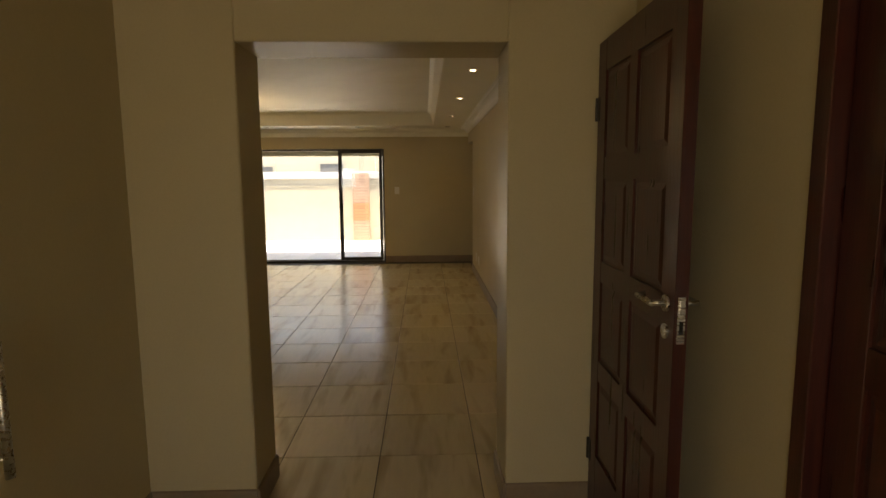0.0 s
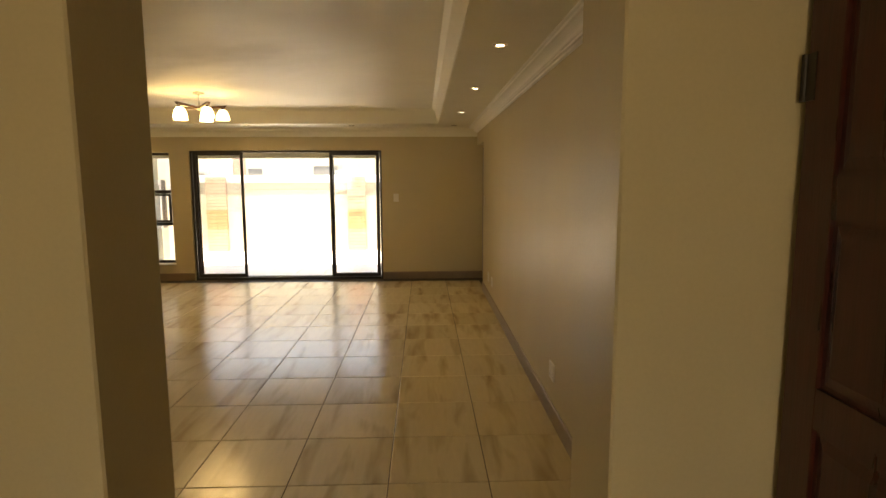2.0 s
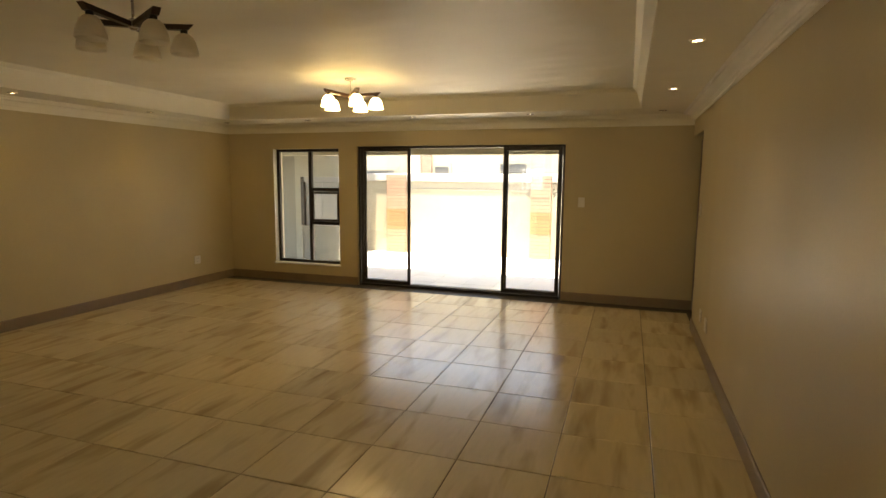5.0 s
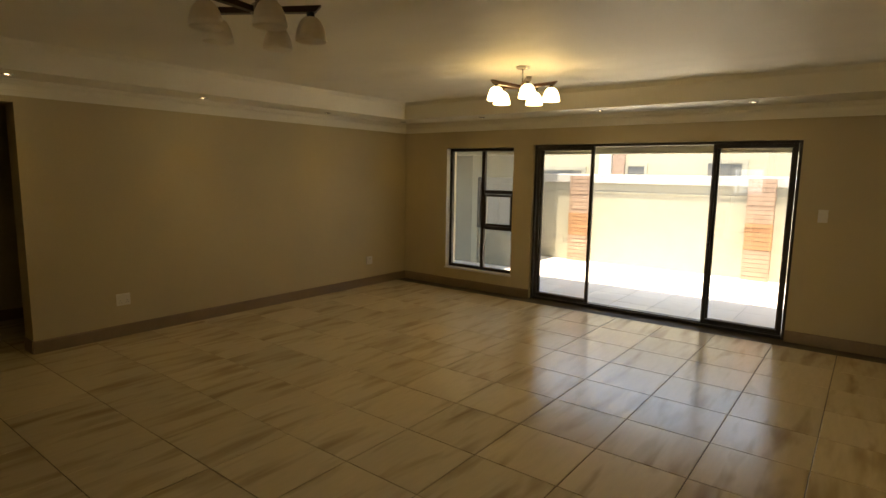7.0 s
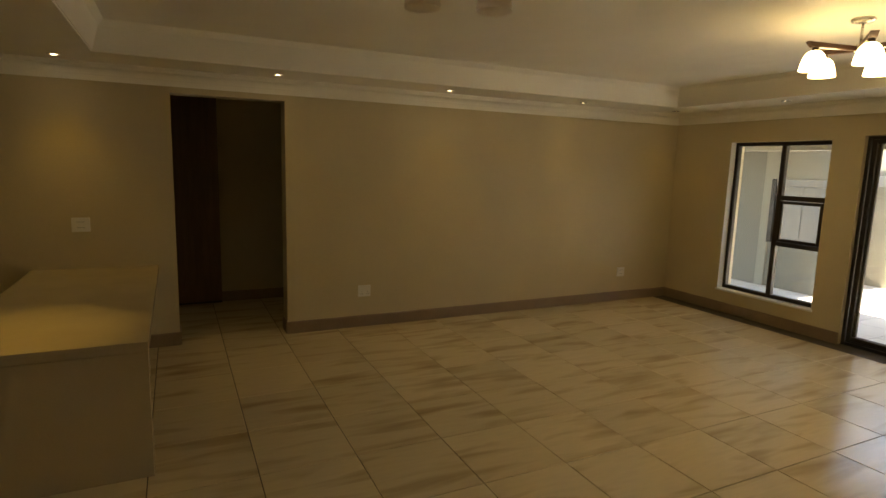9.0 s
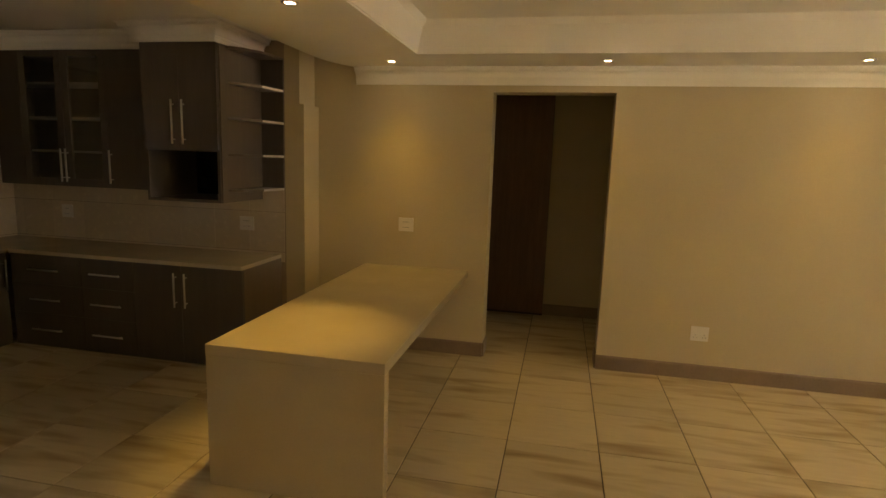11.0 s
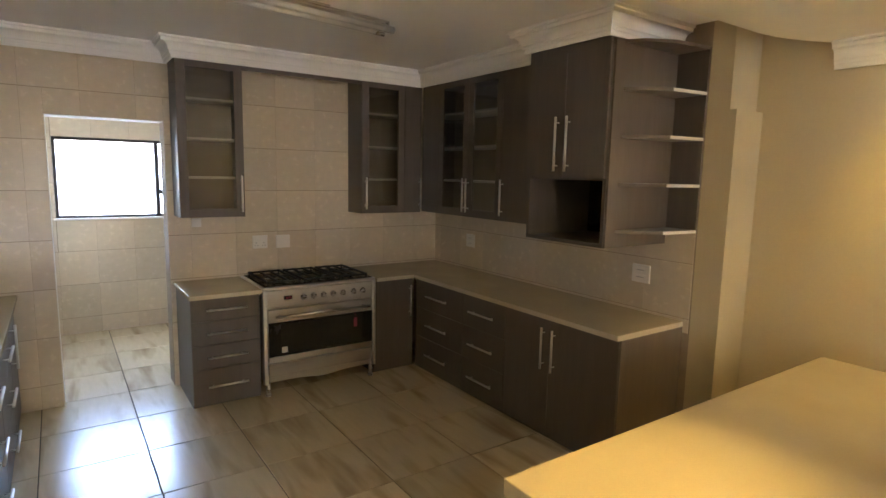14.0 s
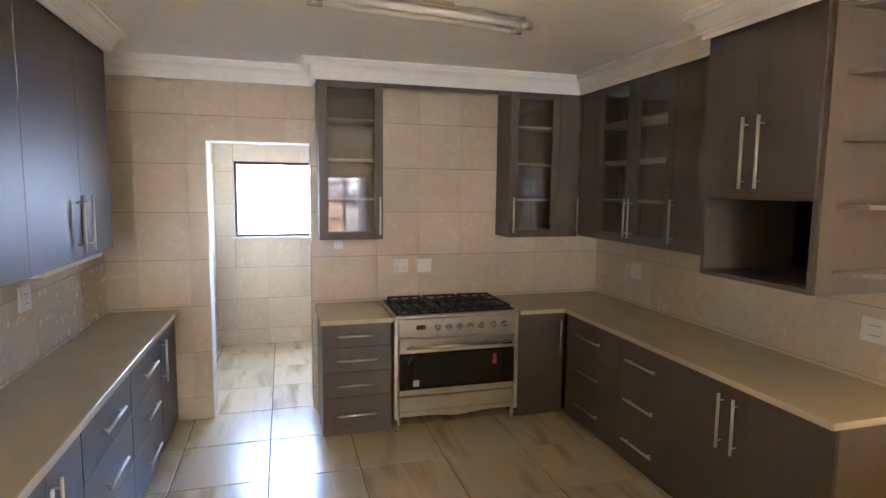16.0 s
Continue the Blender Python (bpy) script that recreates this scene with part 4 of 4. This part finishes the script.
def wall_plate(name, m, w, h, label, kind):
    """A plate on a wall, facing -y."""
    p = thing(name, m, label, "switch" if "switch" in name else "socket", "wall plates")
    part("plate", box(-w / 2, w / 2, -0.010, 0.004, -h / 2, h / 2, 0.003, 2), M_WHITE, p)
    if kind == "double":
        for s in (-1, 1):
            part("rocker", box(s * w * 0.25 - 0.008, s * w * 0.25 + 0.008, -0.0135, -0.0098, h * 0.18, h * 0.36, 0.001), M_WHITE, p)
            part("pin_holes", boxes(*[(s * w * 0.25 + dx - 0.004, s * w * 0.25 + dx + 0.004, -0.0108, -0.0101, dz - 0.004, dz + 0.004) for dx, dz in ((-0.011, -0.03), (0.011, -0.03), (0, -0.008))]), M_GREYP, p)
    elif kind == "bars":
        for dz in (-0.2, 0.2):
            part("module", box(-w * 0.36, w * 0.36, -0.0125, -0.0098, (dz - 0.14) * h, (dz + 0.14) * h, 0.001), M_WHITE, p)
            part("slot", box(-w * 0.22, w * 0.22, -0.0131, -0.0126, dz * h - 0.002, dz * h + 0.002), M_GREYP, p)
    elif kind == "switch":
        part("rocker", box(-w * 0.16, w * 0.16, -0.0135, -0.0098, -h * 0.16, h * 0.16, 0.001), M_WHITE, p)
    return p


wall_plate("wall_socket", pose(LEFT, 3.822, 1.142, 0, 0, 90), 0.135, 0.12, "white double wall socket above the breakfast bar", "bars")
wall_plate("wall_socket", pose(LEFT, 6.323, 0.386, 0, 0, 90), 0.135, 0.12, "white double wall socket low on the wall", "double")
wall_plate("wall_socket", pose(LEFT, 9.871, 0.386, 0, 0, 90), 0.12, 0.12, "white aerial socket low on the wall", "bars")
wall_plate("light_switch", pose(0.146, FAR, 1.353), 0.085, 0.13, "white light switch beside the sliding door", "switch")
wall_plate("wall_socket", pose(RIGHT, 5.148, 0.345, 0, 0, -90), 0.135, 0.12, "white double wall socket low on the wall", "double")
wall_plate("wall_socket", pose(RIGHT, 8.95, 0.33, 0, 0, -90), 0.12, 0.12, "white wall socket low on the wall", "bars")
wall_plate("wall_socket", pose(RIGHT, 8.56, 0.33, 0, 0, -90), 0.135, 0.12, "white double wall socket low on the wall", "double")
wall_plate("light_switch", pose(RIGHT, 9.5, 1.35, 0, 0, -90), 0.085, 0.13, "white light switch near the corner doorway", "switch")
T4 = 0.006
wall_plate("wall_socket", pose(-3.402, KB + T4, 1.135, 0, 0, 180), 0.125, 0.11, "white double socket on tiles above the stove", "double")
wall_plate("stove_switch", pose(-3.60, KB + T4, 1.13, 0, 0, 180), 0.12, 0.11, "white stove isolator switch on tiles", "switch")
wall_plate("light_switch", pose(-2.905, KB + T4, 1.315, 0, 0, 180), 0.07, 0.07, "small white switch under the glass cabinet", "switch")
wall_plate("wall_socket", pose(KR + T4, 0.573, 1.122, 0, 0, 90), 0.12, 0.12, "white socket on the tiled splashback", "bars")
wall_plate("wall_socket", pose(KR + T4, 2.451, 1.108, 0, 0, 90), 0.135, 0.12, "white double socket on the tiled splashback", "bars")
wall_plate("wall_socket", pose(KL - T4, 1.258, 1.205, 0, 0, -90), 0.12, 0.12, "white socket above the side worktop", "bars")

# ---- lights ----
BULB_W = 0.72


def downlight(x, y, watts=BULB_W, cone=84):
    d = thing("downlight", pose(x, y, SOF), "recessed downlight with a bright rim, lit", "downlight", "ceiling downlights")
    part("rim", lathe([(0.028, -0.001), (0.031, -0.007), (0.040, -0.007), (0.046, -0.002), (0.046, 0.0)], 24), M_STEEL, d, "", True)
    part("bulb", lathe([(0.0, -0.002), (0.028, -0.002)], 20), M_BULB, d, "glowing bulb face")
    lamp = new("lamp", bpy.data.lights.new("downlight", "SPOT"))
    lamp.data.energy, lamp.data.color, lamp.data.spot_size, lamp.data.spot_blend, lamp.data.shadow_soft_size = watts, WARM, radians(cone), 1.0, 0.04
    lamp.parent = d
    lamp.location = (0, 0, -0.02)


for xx, yy in ((1.08, 5.02), (1.08, 6.69), (1.08, 8.55), (1.08, 10.25), (-0.5, 10.27), (-2.1, 10.27), (-3.75, 10.27),
               (-5.19, 10.3), (-5.19, 8.83), (-5.19, 7.12), (-5.19, 5.42), (-1.85, 3.74)):
    downlight(xx, yy)
downlight(-5.19, 3.76, 1.5, 84)
downlight(-3.51, 3.74, 5.6, 50)


def chandelier(m, lit, turn, label):
    c = thing("chandelier", m @ pose(0, 0, 0, 0, 0, turn), label, "chandelier", "living room chandeliers")
    part("canopy", lathe([(0.0, 0.0), (0.062, 0.0), (0.066, -0.008), (0.06, -0.022), (0.012, -0.03), (0.0, -0.03)], 24), M_STEEL, c, "", True)
    part("stem", rod((0, 0, -0.02), (0, 0, -0.19), 0.008, 10), M_STEEL, c, "", True)
    part("hub", lathe([(0.0, -0.15), (0.022, -0.15), (0.03, -0.165), (0.03, -0.195), (0.015, -0.21), (0.0, -0.21)], 16), M_STEEL, c, "", True)
    for i in range(5):
        a = i * math.tau / 5
        r = Matrix.Rotation(a, 4, "Z")
        bm = bmesh.new()
        lo = [bm.verts.new((x, s * w, z)) for x, w, z in ((0.02, 0.016, -0.195), (0.285, 0.022, -0.172)) for s in (-1, 1)]
        hi = [bm.verts.new((x, s * w, z)) for x, w, z in ((0.02, 0.016, -0.168), (0.315, 0.022, -0.138)) for s in (-1, 1)]
        for f in ((lo[0], lo[1], lo[3], lo[2]), (hi[0], hi[2], hi[3], hi[1]), (lo[0], lo[2], hi[2], hi[0]), (lo[1], hi[1], hi[3], lo[3]), (lo[0], hi[0], hi[1], lo[1]), (lo[2], lo[3], hi[3], hi[2])):
            bm.faces.new(f)
        bmesh.ops.transform(bm, matrix=r, verts=bm.verts)
        part("arm", bm, M_DKWOOD, c, "dark wooden arm")
        p = r @ Vector((0.262, 0, 0))
        sh = part("shade", lathe([(0.020, -0.195), (0.034, -0.199), (0.052, -0.217), (0.066, -0.246), (0.075, -0.280), (0.081, -0.315), (0.078, -0.315), (0.072, -0.280), (0.062, -0.247), (0.048, -0.220), (0.02, -0.203)], 22, (p.x, p.y, 0)),
                  M_SHADE if lit else M_FROST, c, "glowing bell glass shade" if lit else "unlit frosted bell glass shade", True)
        part("socket", rod((p.x, p.y, -0.172), (p.x, p.y, -0.20), 0.02, 14), M_BRONZE, sh, "", True)
        part("bulb", lathe([(0.0, -0.295), (0.008, -0.29), (0.012, -0.275), (0.009, -0.245), (0.009, -0.205)], 12, (p.x, p.y, 0)), M_SHADE if lit else M_TUBE, sh, "", True)
    if lit:
        lamp = new("lamp", bpy.data.lights.new("chandelier", "POINT"))
        lamp.data.energy, lamp.data.color, lamp.data.shadow_soft_size = 0.32, WARM, 0.1
        lamp.parent = c
        lamp.location = (0, 0, -0.26)


chandelier(pose(-2.10, 8.46, TRAY), True, 22, "five-arm dark wood chandelier with glowing bell shades")
chandelier(pose(-1.98, 5.60, TRAY), False, 50, "five-arm dark wood chandelier with unlit frosted shades")

# ---- outside ----
GY = 14.65
structure("ground", box(-60, 60, 14.95, 90, -0.3, -0.05), M_GROUND, "pale paved ground beyond the wall", "ground")
structure("ground_side", boxes((-60, 60, -60, -2.6, -0.3, -0.05), (-60, -9, -2.6, 14.95, -0.3, -0.05), (4, 60, -2.6, 14.95, -0.3, -0.05)), M_GROUND, "pale paved ground round the house", "ground")
gw = structure("garden_wall", box(-12, 6, GY, GY + 0.22, -0.05, 1.575, 0.004), M_EXT, "cream plastered garden wall with a flat coping", "garden wall")
part("coping", box(-12, 6, GY - 0.035, GY + 0.255, 1.576, 1.745, 0.01), M_COPE, gw, "pale flat coping")
part("ledge", box(-12, 6, GY - 0.012, GY - 0.0005, 1.385, 1.425, 0.004), M_EXT, gw, "thin plaster ledge")
structure("patio_side", boxes((2.2, 2.4, FAR + 0.25, GY, 0, 2.2)), M_EXT, "cream plastered wall closing the patio", "wall")
# The last box is unseen, added to keep sun off barbecue and end wall.
structure("patio_roof", boxes((-9, 2.4, FAR + 0.25, 12.2, 2.42, 2.6), (-9, 2.4, 11.95, 12.2, 2.045, 2.42), (-9, -4.70, 12.2, GY + 0.25, 2.42, 2.6)), M_EXT, "cream patio roof with a deep edge beam and an added shading slab", "patio roof")


def pillar(x, w, label):
    p = thing("brick_pillar", pose(x, GY - 0.10, -0.02), label, "pillar", "garden wall pillars")
    part("core", box(-w / 2 + 0.012, w / 2 - 0.012, 0.012, 0.10, 0, 1.735), M_MORTAR, p)
    n = 23
    h = 1.735 / n
    me = mesh_of("brick", box(-w / 2, w / 2, 0.0, 0.099, 0.004, h - 0.004, 0.003), M_BRICK)
    mp = mesh_of("brick", box(-w / 2, w / 2, 0.0, 0.099, 0.004, h - 0.004, 0.003), M_BRICKP)
    for i in range(n):
        b = new("brick", me if 7 <= i <= 12 else mp)
        b.parent = p
        b.location = (random.uniform(-0.004, 0.004), random.uniform(-0.004, 0.003), i * h)


pillar(-0.965, 0.42, "tall pillar of flat orange-brown facing bricks")
pillar(-4.19, 0.46, "tall pillar of flat orange-brown facing bricks")

# built-in barbecue
bq = thing("barbecue", pose(-5.0, 12.9, -0.02), "built-in patio barbecue with grey doors in a cream chimney", "barbecue")
part("chimney", boxes((-0.70, 0.30, 0.3, 0.6, 0, 2.44), (-0.70, -0.56, 0.0, 0.3, 0, 2.44), (-0.56, 0.30, 0.0, 0.3, 1.68, 2.44)), M_EXT, bq)
part("base", box(-0.56, 0.30, 0.02, 0.3, 0, 0.70), M_GREYW, bq, "grey plastered base")
part("steel_box", join(box(-0.558, 0.298, 0.1, 0.298, 0.702, 1.678), box(-0.558, -0.485, -0.03, 0.1, 0.702, 1.678, 0.004)), M_BRONZE, bq, "dark steel surround")
part("hood", box(-0.485, 0.298, -0.02, 0.1, 1.57, 1.678, 0.004), M_GREYP, bq, "grey steel hood")
for i in range(2):
    part("door", box(-0.48 + i * 0.39, -0.095 + i * 0.39, 0.03, 0.098, 0.705, 1.565, 0.003), M_GREYP, bq, "grey steel door")
structure("wall_patio_end", box(-6.9, -5.703, 12.9, GY, -0.02, 2.44), M_GREYW, "grey plastered wall at the patio's end", "wall")

# neighbouring house
nb = thing("neighbour_house", pose(-3, 18.5, -0.05), "cream neighbouring house with shuttered windows behind the wall", "house")
part("wall", box(-14, 12, 0, 6, 0, 3.4), M_NEIGH, nb)
part("roof", prism([(-14.1, -0.03), (12.1, -0.03), (12.1, 6.1), (-14.1, 6.1)], 3.4, 3.6), M_ROOF, nb)
for x, w, top in ((0.67, 0.98, 2.20), (-1.42, 0.56, 2.12), (-3.5, 1.42, 2.01), (3.3, 1.0, 2.20), (-6.2, 1.1, 2.12)):
    b = 0.12 if w > 0.6 else 0.07
    wi = part("window", join(box(x - w / 2, x - w / 2 + b, -0.05, 0.01, 0.95, top), box(x + w / 2 - b, x + w / 2, -0.05, 0.01, 0.95, top), box(x - w / 2 + b, x + w / 2 - b, -0.05, 0.01, top - 0.1, top)), M_EXT, nb, "cream plaster surround")
    n = int((top - 1.15) / 0.06)
    part("louvre", boxes((x - w / 2 + b, x + w / 2 - b, -0.02, 0.008, 1.0, top - 0.1), *[(x - w / 2 + b, x + w / 2 - b, -0.035, -0.022, top - 0.15 - i * 0.06, top - 0.115 - i * 0.06) for i in range(n)]), M_SHUT, wi, "grey louvred shutter")
part("column", box(-2.35, -2.06, -0.22, -0.002, 0, 3.39, 0.01), M_EXTW, nb, "white plastered column")
part("brick_pier", boxes((-2.02, -1.72, -0.10, -0.002, 0, 3.39), *[(-2.025, -1.715, -0.106, -0.101, 1.3 + i * 0.085, 1.37 + i * 0.085) for i in range(16)]), M_BRICKP, nb, "brown brick pier")
structure("scullery_yard_wall", boxes((-8, 6, -6.2, -6.0, -0.05, 2.0), (1.0, 1.2, -6.0, -2.6, -0.05, 2.0)), M_EXTW, "white plastered yard wall", "garden wall")

# ---- floor tiles, wall tiles ----
post = thing("fence_post", pose(-0.60, GY + 0.12, 1.745), "slim electric-fence post with insulators on the wall", "fence post")
part("post", rod((0, 0, 0), (0, 0, 0.62), 0.010, 8), M_STEEL, post)
for k in range(5):
    part("insulator", rod((0, -0.03, 0.12 + k * 0.11), (0, 0.0, 0.12 + k * 0.11), 0.016, 8), M_WHITE, post, "white insulator")
floor = structure("floor", boxes((LEFT - 1.8, 3.2, -2.3, FAR + 0.25, -0.25, -0.005)), M_GROUT, "tiled floor with dark joints", "floor")


def chamfered(w, h, t, c=0.0025):
    """A tile in plan: w by h, t thick, its top edge chamfered."""
    bm = bmesh.new()
    rings = [[bm.verts.new((x, y, z)) for x, y in ((a, a), (w - a, a), (w - a, h - a), (a, h - a))] for a, z in ((0, -t), (0, -c * 0.6), (c, 0))]
    for p, q in zip(rings, rings[1:]):
        for i in range(4):
            bm.faces.new((p[i], p[(i + 1) % 4], q[(i + 1) % 4], q[i]))
    bm.faces.new(rings[-1])
    return bm


PX, PY, GAP = 0.555, 0.557, 0.0056
OX, OY = 0.395, 4.358
ftile = mesh_of("tile", chamfered(PX - GAP, PY - GAP, 0.008), M_FLOOR)
areas = ((LEFT, RIGHT, ARCH1, FAR), (HALL_L, HALL_R, -0.6, ARCH1), (KR, KL, KB, ARCH1), (SX0, SX1, SY, KB), (-7.1, LEFT, 3.9, 6.3))
for i in range(-14, 4):
    for j in range(-13, 13):
        x, y = OX + i * PX, OY + j * PY
        if any(x + PX > a + 0.02 and x < b - 0.02 and y + PY > c + 0.02 and y < d - 0.02 for a, b, c, d in areas) and y + PY < FAR + 0.24:
            tl = new("tile", ftile)
            tl.parent = floor
            tl.location = (x + GAP / 2, y + GAP / 2, random.uniform(-0.0004, 0.0004))

patio = structure("patio_floor", box(-9, 2.4, FAR + 0.25, GY + 0.3, -0.2, -0.028), M_PGROUT, "pale grey tiled patio floor", "patio")
ptile = mesh_of("tile", chamfered(0.494, 0.494, 0.008), M_PATIO)
for i in range(17):
    for j in range(8):
        tl = new("tile", ptile)
        tl.parent = patio
        tl.location = (-6.2 + i * 0.5, FAR + 0.253 + j * 0.5, -0.02 + random.uniform(-0.0004, 0.0004))

TW, TH, Z0 = 0.345, 0.349, 1.22 - 4 * 0.349
cache = {}


def wall_tiles(parent, origin, along, normal_turn, length, z_lo, z_hi, holes=(), shift=0.0):
    """Wall tiles stacked in a grid from origin; holes: (from, to, low, high) along the wall."""
    k = 0
    rows = int((z_hi - Z0) / TH) + 1
    for r in range(rows):
        za, zb = max(z_lo, Z0 + r * TH), min(z_hi, Z0 + (r + 1) * TH)
        if zb - za < 0.02:
            continue
        u = shift - TW
        while u < length:
            a, b = max(0, u), min(length, u + TW)
            u += TW
            spans = [(a, b, za, zb)]
            for ha, hb, hl, hh in holes:
                nxt = []
                for sa, sb, sl, sh_ in spans:
                    if sb <= ha or sa >= hb or sh_ <= hl or sl >= hh:
                        nxt.append((sa, sb, sl, sh_))
                        continue
                    if sa < ha:
                        nxt.append((sa, ha, sl, sh_))
                    if sb > hb:
                        nxt.append((hb, sb, sl, sh_))
                    if sl < hl:
                        nxt.append((max(sa, ha), min(sb, hb), sl, hl))
                    if sh_ > hh:
                        nxt.append((max(sa, ha), min(sb, hb), hh, sh_))
                spans = nxt
            for sa, sb, sl, sh_ in spans:
                if sb - sa < 0.015 or sh_ - sl < 0.015:
                    continue
                key = (round(sb - sa, 3), round(sh_ - sl, 3))
                if key not in cache:
                    cache[key] = mesh_of("tile", chamfered(key[0] - 0.0014, key[1] - 0.0046, 0.004, 0.0008), M_KTILE)
                tl = new("tile", cache[key])
                tl.parent = parent
                p = Vector(origin) + Vector(along) * (sa + 0.0015)
                tl.matrix_local = Matrix.Translation((p.x, p.y, sl + 0.0015)) @ pose(0, 0, 0, 0, 0, normal_turn) @ pose(0, 0, 0, 90)


# a tile's face points to local -y after it is stood up
wall_tiles(wall_kb, (KL, KB + 0.004), (-1, 0), 180, KL - KR, 0.0, KCEIL, ((KL - D1, KL - D0, -1, DZ),), 0.214)
wall_tiles(wall_kr, (KR + 0.004, KB), (0, 1), 90, 2.85, 0.78, 1.45, (), 0.1)
wall_tiles(wall_kl, (KL - 0.004, 2.7), (0, -1), -90, 2.74, 0.78, KCEIL, ((1.44, 2.04, 1.335, 1.915),), 0.2)
wall_tiles(wall_sb, (SX1, SY + 0.004), (-1, 0), 180, SX1 - SX0, 0.0, KCEIL, ((SX1 + 1.985, SX1 + 3.10, 1.205, 2.03),), 0.2)
wall_tiles(wall_sl, (SX1 - 0.004, KB - 0.2), (0, -1), -90, KB - 0.2 - SY, 0.0, KCEIL, (), 0.1)
